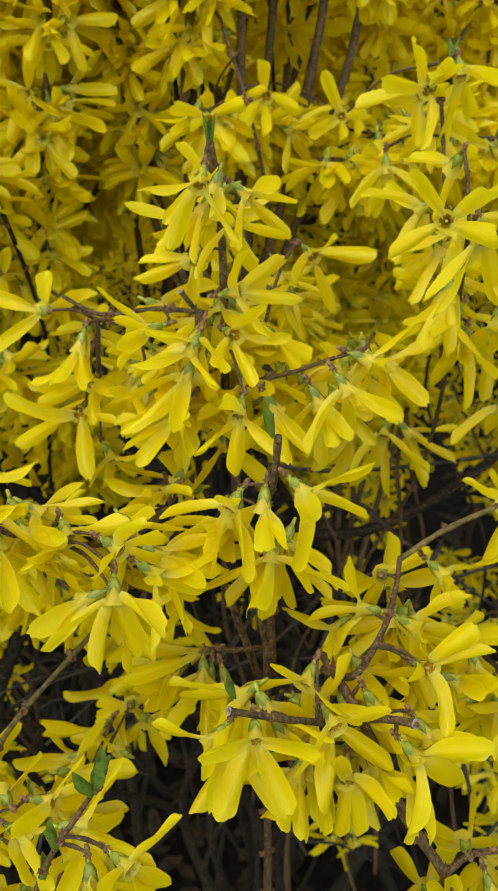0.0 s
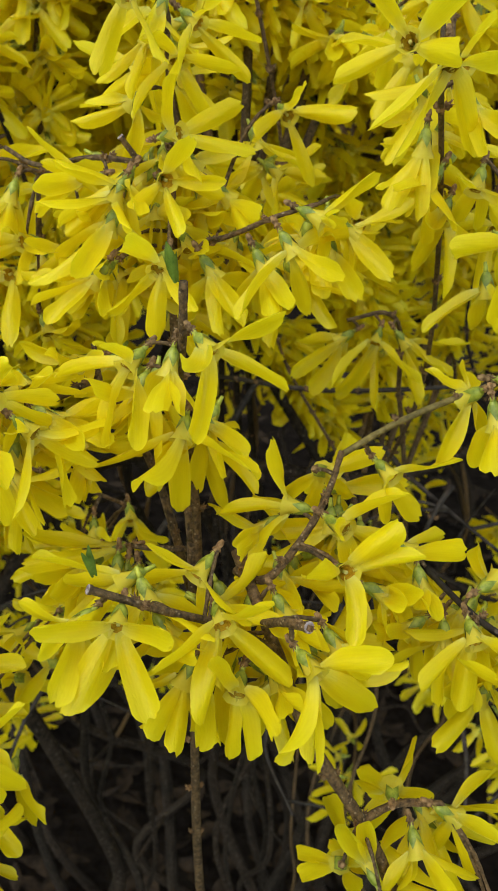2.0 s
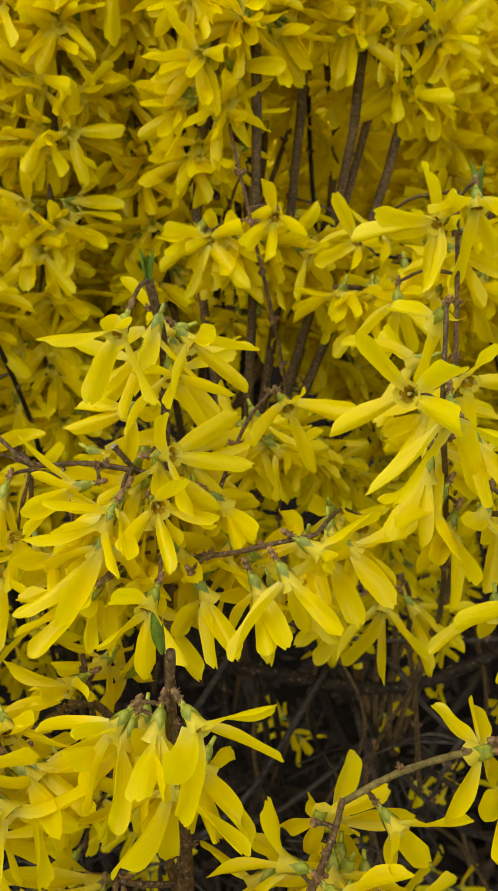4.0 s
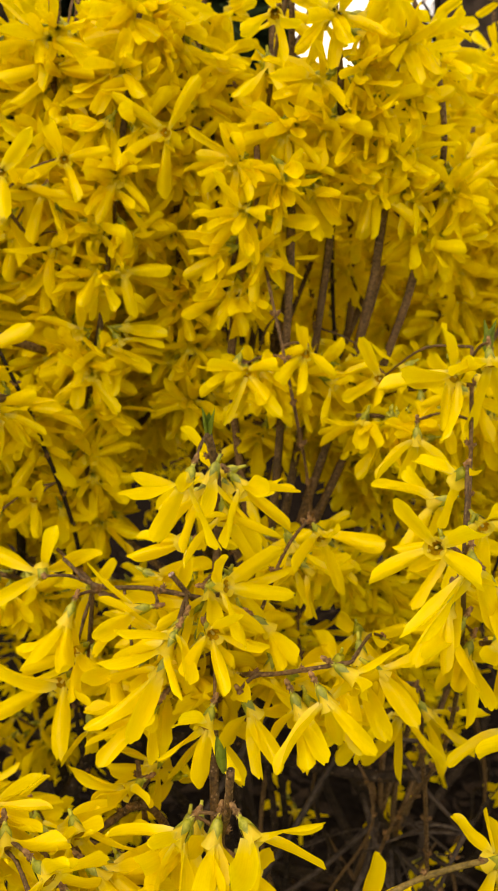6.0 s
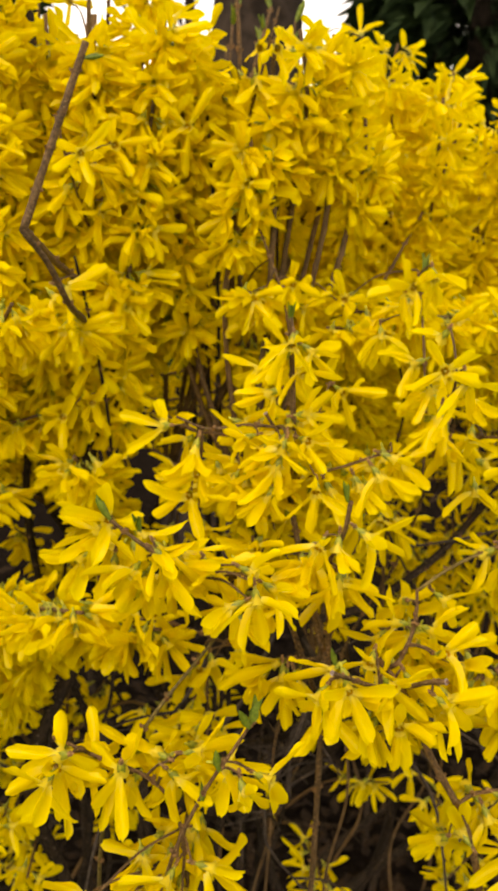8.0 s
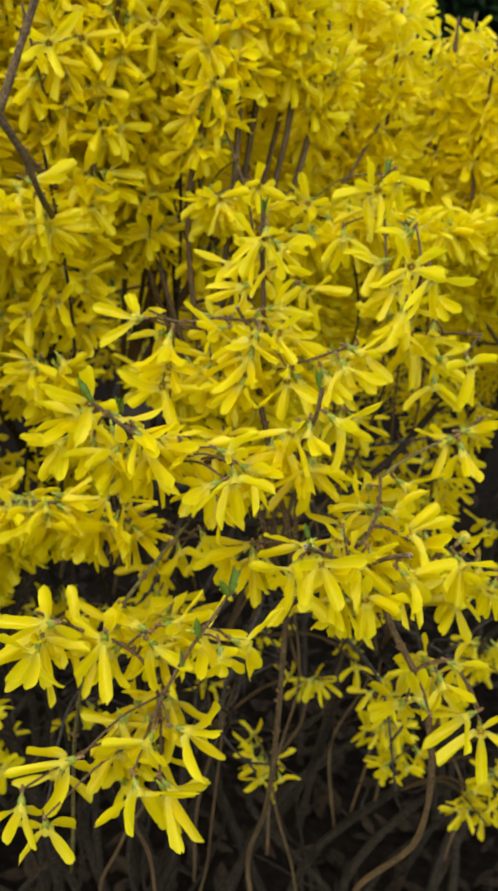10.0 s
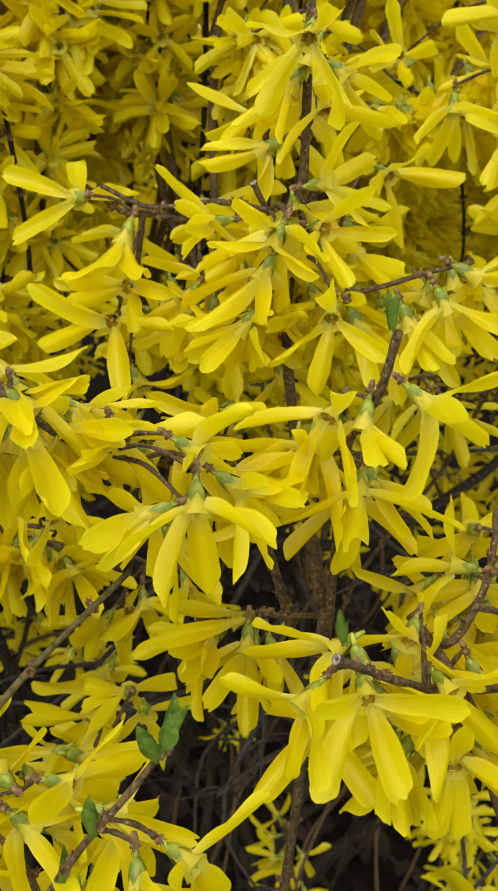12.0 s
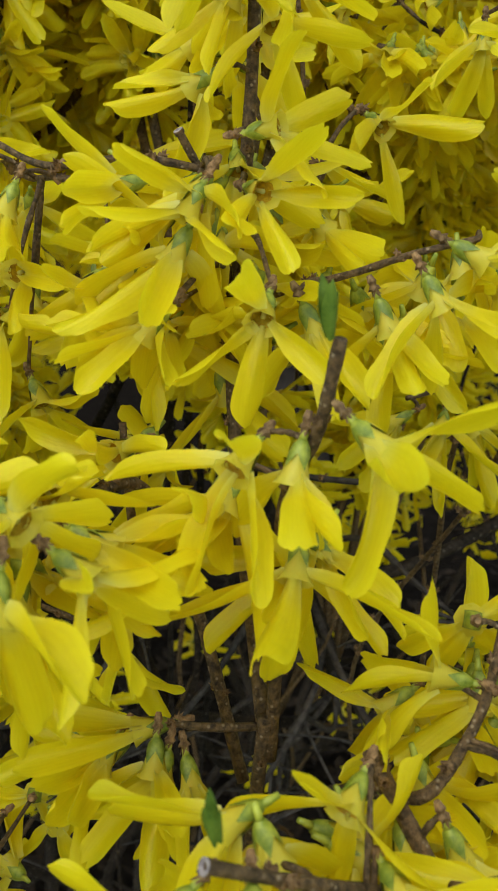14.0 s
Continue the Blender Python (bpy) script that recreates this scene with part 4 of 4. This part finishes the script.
bloom('M', -0.0087, 0.2408, 1.1072, 299, -55, 216, 17.5, 49, 52, 20, 49, 13, -11, 60, -1)

bloom('Z', 0.0180, 0.2069, 1.1354, 243, -26, 185, 17.5, 68, 63, 71, 70, 10, -9, -9, 8)
bloom('Z', 0.0209, 0.1961, 1.1290, 294, -13, 157, 21.0, 55, 50, 63, 56, 14, 1, -20, 4)
bloom('Z', 0.0014, 0.1856, 1.1343, 274, -14, 223, 20.3, 47, 53, 55, 56, 11, -17, -1, 7)
bloom('Z', -0.0064, 0.1879, 1.1305, 220, -35, 77, 17.5, 66, 69, 51, 45, -34, 6, 10, 17)
bloom('Z', 0.0068, 0.1950, 1.1262, 339, -52, 245, 17.5, 75, 84, 80, 97, 40, -15, 60, -23)

bloom('P', 0.0154, 0.1967, 1.1120, 234, -53, 2, 17.5, 43, 48, 58, 48, 32, -33, 4, -3)
bloom('P', 0.0274, 0.1952, 1.1110, 266, -17, 33, 17.5, 41, 79, 66, 68, -2, -24, 52, -21)
bloom('P', 0.0337, 0.2092, 1.1242, 332, -57, 198, 17.5, 68, 52, 60, 72, -60, 10, -24, 14)
bloom('P', 0.0413, 0.1874, 1.1250, 316, -24, 163, 20.4, 56, 38, 58, 57, 27, -9, -20, 2)
bloom('P', 0.0469, 0.2000, 1.1220, 322, -43, 180, 17.5, 68, 61, 63, 70, -60, 18, -34, 15)
bloom('P', 0.0201, 0.2002, 1.1085, 222, -50, 24, 17.5, 59, 20, 56, 44, -2, 0, 12, -10)
bloom('P', 0.0336, 0.1993, 1.1113, 310, -41, 316, 17.5, 59, 62, 64, 58, -12, 60, -13, 27)

bloom('Q', 0.0483, 0.2116, 1.1321, 296, 23, 166, 17.5, 50, 53, 52, 53, 2, -3, 24, -23)
bloom('Q', 0.0555, 0.2127, 1.1272, 356, -22, 345, 17.5, 72, 80, 88, 67, -10, 60, -21, 32)
bloom('Q', 0.0397, 0.2314, 1.1366, 170, 3, 8, 18.3, 27, 72, 45, 58, -15, -15, 24, 6)
bloom('Q', 0.0448, 0.2252, 1.1383, 322, -9, 60, 17.5, 55, 65, 80, 62, -1, -6, 50, 6)
bloom('Q', 0.0410, 0.2399, 1.1441, 78, -30, 22, 17.5, 47, 60, 24, 43, -57, 35, 16, -1)
bloom('Q', 0.0310, 0.2366, 1.1301, 208, -33, 60, 17.5, 67, 67, 62, 62, -16, 14, 2, 60)

bloom('W', 0.0568, 0.2447, 1.1453, 316, -24, 320, 18.0, 63, 56, 62, 80, -10, 3, 7, 60)
bloom('W', 0.0805, 0.2410, 1.1691, 128, -38, 310, 17.5, 51, 38, 51, 50, -11, 60, 9, 2)
bloom('W', 0.0833, 0.2374, 1.1677, 316, -68, 275, 17.5, 46, 61, 49, 62, 10, -20, 45, -33)
bloom('W', 0.0841, 0.2403, 1.1729, 9, -5, 358, 17.5, 69, 80, 92, 64, -13, 60, -21, 36)

bloom('N', 0.0570, 0.3503, 1.1466, 253, -36, 206, 24.5, 50, 32, 52, 20, 26, -5, -21, 60)
bloom('N', 0.0471, 0.3514, 1.1451, 180, -37, 336, 22.8, 43, 32, 41, 58, 1, -60, 11, -12)
bloom('N', 0.0637, 0.3539, 1.1452, 335, -45, 130, 22.6, 37, 20, 40, 54, -3, 0, -1, 4)

bloom('S', 0.0772, 0.2262, 1.1086, 284, -67, 114, 18.9, 54, 60, 52, 20, -2, -5, 7, 0)
bloom('S', 0.0822, 0.2181, 1.1155, 288, -28, 85, 18.0, 52, 56, 50, 80, -5, 12, -6, -40)
bloom('S', 0.0615, 0.2345, 1.1271, 1, -27, 123, 17.5, 62, 20, 52, 51, 7, 0, 15, -23)
bloom('S', 0.0693, 0.2308, 1.1219, 304, -64, 329, 17.5, 63, 80, 90, 69, -8, 60, -18, 26)
bloom('S', 0.0851, 0.2253, 1.1208, 45, 1, 44, 17.5, 51, 20, 44, 38, -48, 60, 39, 7)
bloom('S', 0.0718, 0.2265, 1.1089, 193, -40, 21, 17.5, 88, 80, 72, 65, 20, -60, 4, -24)
bloom('S', 0.0975, 0.2068, 1.1078, 228, -32, 49, 17.5, 68, 78, 74, 80, -9, -13, 22, -40)
bloom('S', 0.0923, 0.2169, 1.1141, 272, -63, 161, 17.5, 80, 64, 70, 88, -60, 14, -34, 19)

bloom('D', 0.0574, 0.2672, 1.2466, 253, 14, 224, 18.9, 61, 50, 48, 46, -5, 27, -15, -7)
bloom('D', 0.0652, 0.2612, 1.2473, 279, -57, 60, 24.2, 68, 47, 47, 59, 10, 23, -4, -30)
bloom('D', 0.0712, 0.2740, 1.2362, 4, -58, 249, 17.5, 68, 64, 61, 70, -60, 20, -27, 7)
bloom('D', 0.0680, 0.2858, 1.2157, 222, -50, 76, 17.5, 52, 74, 53, 58, -9, 30, -4, 13)
bloom('D', 0.0716, 0.2905, 1.2062, 242, -49, 113, 21.5, 57, 66, 41, 53, -38, 37, -13, 14)
bloom('D', 0.0784, 0.2791, 1.2168, 247, -56, 1, 17.5, 67, 71, 80, 80, 18, -6, 60, -12)
bloom('D', 0.0855, 0.2482, 1.2071, 268, -29, 164, 18.8, 61, 56, 62, 52, -8, 5, -60, 3)
bloom('D', 0.0630, 0.2821, 1.2260, 151, -87, 88, 17.9, 45, 38, 20, 39, 13, -23, 60, 9)
bloom('D', 0.0637, 0.2875, 1.2626, 105, -49, 8, 17.5, 52, 41, 48, 20, 49, 1, -50, 0)
bloom('D', 0.0666, 0.3536, 1.2781, 234, -16, 204, 24.5, 49, 34, 59, 24, -21, 4, 15, 2)
bloom('D', 0.0746, 0.3525, 1.2863, 279, -57, 327, 24.5, 80, 51, 65, 42, -29, 19, -9, 19)

bloom('V', -0.1088, 0.1786, 1.1092, 123, -33, 32, 20.6, 51, 55, 62, 20, -1, 0, 0, 0)
bloom('V', -0.1148, 0.1816, 1.0993, 233, -37, 306, 18.1, 73, 33, 80, 48, 3, -3, -11, 11)
bloom('V', -0.0880, 0.1838, 1.1003, 89, -58, 327, 24.5, 29, 57, 63, 67, 7, -3, -37, 32)
bloom('V', -0.0558, 0.1831, 1.0519, 342, -8, 207, 23.0, 56, 37, 69, 51, 3, 2, -23, 17)
bloom('V', -0.0662, 0.1832, 1.0494, 233, -37, 45, 18.9, 67, 62, 67, 80, -12, 5, 7, -30)
bloom('V', -0.0745, 0.1705, 1.0353, 295, -48, 222, 24.5, 72, 48, 69, 57, 12, 4, -14, -2)
bloom('V', -0.0997, 0.1763, 1.0435, 148, -37, 303, 24.5, 42, 48, 20, 74, -7, -2, 0, 9)
bloom('V', -0.1121, 0.1709, 1.0160, 74, -71, 122, 17.5, 43, 50, 51, 59, 10, -2, 9, -18)
bloom('V', -0.0611, 0.1739, 1.0308, 335, -45, 10, 24.5, 53, 26, 38, 50, -9, 60, 9, 0)
bloom('V', -0.1223, 0.1779, 1.0241, 264, -69, 105, 17.5, 62, 53, 64, 20, -6, -3, 10, 0)
bloom('V', -0.0613, 0.1948, 1.0974, 343, 9, 179, 17.5, 88, 76, 54, 49, -15, 43, -7, -17)
bloom('V', -0.0684, 0.1905, 1.0919, 7, -46, 158, 21.2, 74, 39, 67, 45, 2, 28, -36, 5)
bloom('V', -0.0695, 0.1968, 1.0940, 124, -13, 133, 17.5, 52, 36, 59, 20, 42, 1, -42, 0)
bloom('V', -0.0516, 0.2628, 1.0657, 226, -19, 280, 20.0, 78, 80, 50, 49, -39, 21, 28, -11)
bloom('V', -0.0443, 0.2695, 1.0673, 95, -37, 158, 17.5, 56, 50, 52, 44, 10, -11, 1, -60)

bloom('Y', 0.0669, 0.2020, 1.0688, 89, -19, 310, 17.5, 29, 26, 27, 46, 6, -60, -4, -2)
bloom('Y', 0.0786, 0.2024, 1.0672, 5, -32, 225, 17.5, 38, 69, 59, 81, 27, -30, -6, 9)
bloom('Y', 0.0726, 0.1985, 1.0623, 295, -48, 172, 17.5, 50, 50, 54, 54, 60, -4, 1, 3)
bloom('Y', 0.0643, 0.1902, 1.0507, 121, 29, 2, 17.5, 62, 68, 65, 55, 60, -11, 9, 2)
bloom('Y', 0.0550, 0.1941, 1.0518, 92, -47, 224, 17.5, 34, 36, 36, 26, 16, 21, -38, 60)
bloom('Y', 0.0925, 0.1946, 1.0430, 186, -21, 275, 24.5, 13, 62, 47, 30, -10, -1, 48, -34)
bloom('Y', 0.0948, 0.1913, 1.0384, 252, -4, 2, 24.5, 38, 83, 67, 67, -5, -38, 37, 5)

bloom('O', -0.0352, 0.1704, 1.1035, 322, -9, 139, 18.7, 71, 80, 76, 70, 5, 60, -12, 6)
bloom('O', -0.0414, 0.1690, 1.1015, 287, -53, 349, 17.5, 67, 93, 80, 72, -30, 17, -60, 11)

bloom('I', -0.0474, 0.3347, 1.0599, 277, -7, 355, 19.4, 37, 60, 31, 65, 2, 0, 0, -2)
bloom('I', -0.0511, 0.3183, 1.0451, 233, -37, 50, 24.5, 81, 46, 68, 80, -5, 12, -6, -60)

bloom('A', -0.1166, 0.3934, 1.3387, 280, 0, 132, 21.5, 39, 52, 47, 69, 34, -12, -27, 6)
bloom('A', -0.1000, 0.4183, 1.3452, 289, -9, 21, 20.8, 59, 46, 55, 39, -3, -1, 5, 0)
bloom('A', -0.1058, 0.4332, 1.3825, 261, -12, 344, 22.0, 68, 80, 51, 57, 10, -60, 24, -35)
bloom('A', -0.1328, 0.5546, 1.4407, 272, -3, 170, 17.6, 64, 62, 54, 63, 13, 1, -1, -12)

bloom('B', -0.0700, 0.4548, 1.4202, 348, -25, 63, 24.5, 62, 43, 75, 75, 24, -5, -25, 5)
bloom('B', -0.0109, 0.4010, 1.4007, 276, -26, 281, 18.5, 50, 27, 41, 34, 3, 3, -3, -3)
bloom('B', -0.0574, 0.4266, 1.3568, 272, -3, 309, 24.5, 87, 86, 68, 56, -38, 18, 15, 2)

bloom('G', -0.0175, 0.4061, 1.2635, 279, -19, 144, 22.0, 53, 46, 52, 48, 2, 6, -3, -5)

bloom('C', 0.0990, 0.6811, 1.4517, 89, 30, 97, 21.5, 54, 61, 65, 38, -10, -25, 41, -3)

bloom('F', -0.1274, 0.4015, 1.1900, 272, -3, 132, 18.6, 41, 39, 53, 58, 16, -5, -40, 27)

bloom('D', 0.0655, 0.3707, 1.2733, 253, 6, 190, 20.4, 28, 53, 29, 56, 4, -4, 1, 0)
bloom('D', 0.0537, 0.3731, 1.2512, 287, -77, 159, 20.9, 51, 37, 43, 56, 6, 21, -28, 0)
bloom('D', 0.0393, 0.4075, 1.2627, 258, 4, 200, 20.2, 32, 22, 32, 56, 11, -1, -11, 0)







bloom('X', -0.0937, 0.2350, 1.1852, 255, 19, 85, 20.3, 39, 43, 56, 45, 1, -7, 0, 6)
bloom('X', -0.0948, 0.2351, 1.1810, 187, -14, 169, 21.5, 49, 63, 39, 56, -6, 4, 2, 0)
bloom('X', -0.0750, 0.2253, 1.1783, 299, -18, 52, 19.8, 43, 20, 41, 56, 17, -1, -16, 0)
bloom('X', -0.0924, 0.2419, 1.1657, 262, -56, 104, 19.6, 40, 56, 59, 56, 6, -16, 10, 0)
bloom('X', -0.0667, 0.2285, 1.1703, 313, -38, 177, 20.7, 55, 43, 48, 56, 1, 20, -21, 0)
bloom('X', -0.0821, 0.2264, 1.1685, 224, -37, 252, 20.4, 67, 64, 43, 56, -20, 28, -8, 0)




bloom('A', -0.1081, 0.4462, 1.3415, 299, 21, 170, 20.4, 32, 51, 24, 56, -5, 11, -7, 0)
bloom('A', -0.1244, 0.4166, 1.3387, 276, -12, 115, 20.2, 36, 33, 31, 55, 25, -13, 6, -17)
bloom('A', -0.1091, 0.4221, 1.3333, 289, -30, 143, 21.4, 58, 42, 17, 66, 17, 13, -1, -29)
bloom('A', -0.1059, 0.4246, 1.3118, 268, -51, 112, 23.9, 55, 53, 32, 75, 15, 23, -16, -23)
bloom('A', -0.0967, 0.4601, 1.3727, 281, -19, 227, 20.2, 38, 34, 56, 38, 8, -9, 0, 1)

bloom('B', -0.0158, 0.4481, 1.4067, 282, -25, 96, 20.1, 39, 34, 35, 28, -1, 2, 4, -4)
bloom('B', -0.0519, 0.4547, 1.3457, 290, -1, 202, 20.7, 32, 65, 19, 24, 3, -8, 16, -11)
bloom('B', -0.0589, 0.4490, 1.3574, 214, -30, 264, 23.7, 50, 28, 50, 56, 18, -2, -15, 0)
bloom('B', -0.0638, 0.4538, 1.3710, 269, 9, 215, 20.5, 37, 48, 20, 56, -11, 27, -16, 0)
bloom('B', -0.0334, 0.4607, 1.3770, 324, -45, 225, 19.6, 54, 73, 48, 56, -10, 6, 4, 0)

bloom('C', 0.0097, 0.5674, 1.3866, 262, -16, 193, 20.5, 40, 48, 48, 56, 7, -10, 3, 0)

bloom('G', -0.0192, 0.4508, 1.2541, 280, -31, 143, 20.5, 54, 49, 44, 59, 8, 5, -5, -7)
bloom('G', -0.0221, 0.4680, 1.2963, 269, -14, 169, 20.7, 38, 61, 28, 56, -9, 12, -2, 0)
bloom('G', 0.0070, 0.4109, 1.2721, 271, -16, 7, 20.3, 36, 56, 24, 19, -6, 0, 16, -10)

bloom('H', 0.0805, 0.5434, 1.2392, 259, -28, 154, 22.2, 57, 51, 23, 55, 9, 15, -3, -20)
bloom('H', 0.0981, 0.5373, 1.2521, 256, -48, 143, 23.0, 43, 43, 38, 56, -1, 16, -17, 0)
bloom('H', 0.0068, 0.4642, 1.2705, 315, -65, 339, 20.8, 55, 59, 44, 56, -10, 7, 3, 0)
bloom('H', 0.0287, 0.4702, 1.2283, 270, -3, 146, 20.2, 40, 43, 24, 56, -7, 16, -10, 0)
bloom('H', 0.0505, 0.4507, 1.2326, 283, -44, 176, 20.9, 58, 70, 38, 56, -19, 28, -9, 0)
bloom('H', 0.0595, 0.4569, 1.2246, 356, -39, 202, 21.0, 40, 66, 38, 56, -9, 14, -4, 0)

bloom('F', -0.1268, 0.3701, 1.2690, 358, -20, 332, 24.6, 56, 56, 58, 65, 1, 0, -3, 17)
bloom('F', -0.1122, 0.4027, 1.2408, 330, -48, 95, 21.6, 58, 58, 51, 56, -11, 9, 1, 0)
bloom('F', -0.1109, 0.4054, 1.1971, 276, 6, 134, 20.1, 22, 22, 34, 40, -5, 6, -16, 15)

bloom('I', -0.0815, 0.3051, 1.1131, 224, -32, 250, 20.6, 57, 55, 46, 56, -7, 11, -4, 0)
bloom('I', -0.0755, 0.3043, 1.1106, 297, -13, 216, 19.0, 37, 92, 31, 56, -19, 6, 13, 0)
bloom('I', -0.0426, 0.3068, 1.0813, 282, -52, 236, 20.2, 56, 62, 66, 56, 18, -28, 10, 0)
bloom('I', -0.0295, 0.3083, 1.0877, 292, -32, 44, 20.9, 41, 43, 56, 49, 5, -8, 0, 2)
bloom('I', -0.0528, 0.3154, 1.0670, 230, -33, 259, 20.4, 66, 62, 47, 56, -16, 20, -4, 0)


# ---- far things: a thick trunk, dark conifers, a bare tree ----
def trunk_tree(x, y, radius, height):
    thing = tagged(new("tree"), "thick tree with rough dark brown bark behind the shrub", "tree")
    thing.location = (x, y, 0)
    bm = bmesh.new()
    rings = []
    for i in range(40):
        z = height * i / 39 - 0.05
        r = radius * (1.0 + 0.7 * math.exp(-max(z, 0) / 0.25) - 0.03 * z)
        rings.append([bm.verts.new(((r + 0.03 * radius * noise.noise((5 * math.cos(a), 5 * math.sin(a), z * 1.5)) + 0.06 * radius * abs(noise.noise((11 * math.cos(a), 11 * math.sin(a), z * 3)))) * Vector((math.cos(a), math.sin(a), 0))) + Vector((0.02 * z, 0, z))) for a in (2 * math.pi * k / 48 for k in range(48))])
    for a, b in zip(rings, rings[1:]):
        for k in range(48):
            bm.faces.new((a[k], a[(k + 1) % 48], b[(k + 1) % 48], b[k]))
    bm.faces.new(rings[-1])
    child("trunk", mesh_of("trunk", bm, TRUNK), thing)
    for k in range(7):
        bm = bmesh.new()
        rng = random.Random(k)
        a, z = k * 2.2, height * (0.62 + 0.05 * k)
        out = Vector((math.cos(a), math.sin(a), 0.5))
        tube(bm, smooth_line([(0, 0, z), out * 0.9 + Vector((0, 0, z)), out * 2 + Vector((0.2, 0.1, z + 0.3))], 5), 0.12, 0.03, 10, 0.2, rng)
        child("limb", mesh_of("limb", bm, TRUNK), thing)
    return thing


def conifer(x, y, height, spread, seed):
    """A conifer: trunk, and drooping boughs clad in many short needle sprays."""
    rng = random.Random(seed)
    thing = tagged(new("conifer"), "dark green conifer with dense drooping boughs on the lawn", "tree", "conifers")
    thing.location = (x, y, 0)
    bm = bmesh.new()
    tube(bm, [Vector((0, 0, -0.05)), Vector((0, 0, height * 0.5)), Vector((0, 0, height))], 0.16, 0.02, 10, 0.1, rng)
    child("trunk", mesh_of("trunk", bm, TRUNK), thing)
    verts, faces = [], []
    for k in range(5200):
        z = height * (0.03 + 0.97 * rng.random() ** 1.5)
        reach = spread * (1 - z / height) ** 0.8 * math.sqrt(rng.uniform(0.25, 1.0)) + 0.05
        a = rng.uniform(0, 2 * math.pi)
        out = Vector((math.cos(a), math.sin(a), 0))
        q = out * reach + Vector((0, 0, z - 0.25 * reach))
        side = Vector((-out.y, out.x, 0)) * rng.uniform(0.025, 0.06)
        tip = q + out * rng.uniform(0.18, 0.34) + Vector((rng.uniform(-0.1, 0.1), rng.uniform(-0.1, 0.1), rng.uniform(-0.22, 0.05)))
        mid = (q + tip) / 2 + Vector((0, 0, 0.04))
        n = len(verts)
        verts += [q, mid + side, tip, mid - side, mid + Vector((0, 0, -0.08))]
        faces += [(n, n + 1, n + 2), (n, n + 2, n + 3), (n, n + 4, n + 2)]
    me = bpy.data.meshes.new("crown")
    me.from_pydata(verts, [], faces)
    me.materials.append(NEEDLE)
    child("crown", me, thing)
    return thing


def bare_tree(x, y, height, seed):
    rng = random.Random(seed)
    thing = tagged(new("bare_tree"), "leafless grey tree with fine twigs against the white sky", "tree", "bare trees")
    thing.location = (x, y, 0)
    bm = bmesh.new()
    tube(bm, smooth_line([(0, 0, -0.05), (0.05, 0, height * 0.3), (0, 0.1, height * 0.6), (0.1, 0, height)], 5), 0.09, 0.02, 9, 0.15, rng)
    child("trunk", mesh_of("trunk", bm, TRUNK), thing)
    bm = bmesh.new()
    for k in range(46):
        z = rng.uniform(0.12, 0.95) * height
        a = rng.uniform(0, 6.28)
        way = Vector((math.cos(a), math.sin(a), rng.uniform(0.1, 0.8))).normalized() * rng.uniform(0.6, 1.5)
        q = Vector((0, 0, z))
        line = smooth_line([q, q + way * 0.5 + Vector((0, 0, -0.05)), q + way], 4)
        tube(bm, line, 0.022, 0.006, 5, 0.2, rng)
        for j in range(6):
            p = line[rng.randrange(2, len(line))]
            w = Vector((rng.uniform(-1, 1), rng.uniform(-1, 1), rng.uniform(-0.3, 1))).normalized() * rng.uniform(0.2, 0.5)
            tube(bm, [p, p + w * 0.5 + Vector((0, 0, 0.03)), p + w], 0.007, 0.002, 4, 0.2, rng)
    tagged(child("crown", mesh_of("crown", bm, TRUNK), thing), "bare limbs and twigs")
    return thing


trunk_tree(0.265, 3.25, 0.16, 5.0)
for k, (x, y, h, w) in enumerate(((2.25, 6.5, 5.5, 1.3), (3.6, 7.5, 6.0, 1.5), (2.6, 8.6, 6.5, 1.1), (3.0, 5.0, 3.5, 1.0), (-1.75, 6.2, 5.5, 1.2), (-2.6, 6.6, 6.0, 1.5), (-3.8, 5.5, 5.0, 1.4), (-1.8, 8.2, 7.0, 1.1))):
    conifer(x, y, h, w, k)
for k, (x, y, h) in enumerate(((0.35, 9.5, 6.0), (1.35, 10.5, 6.5))):
    bare_tree(x, y, h, k)
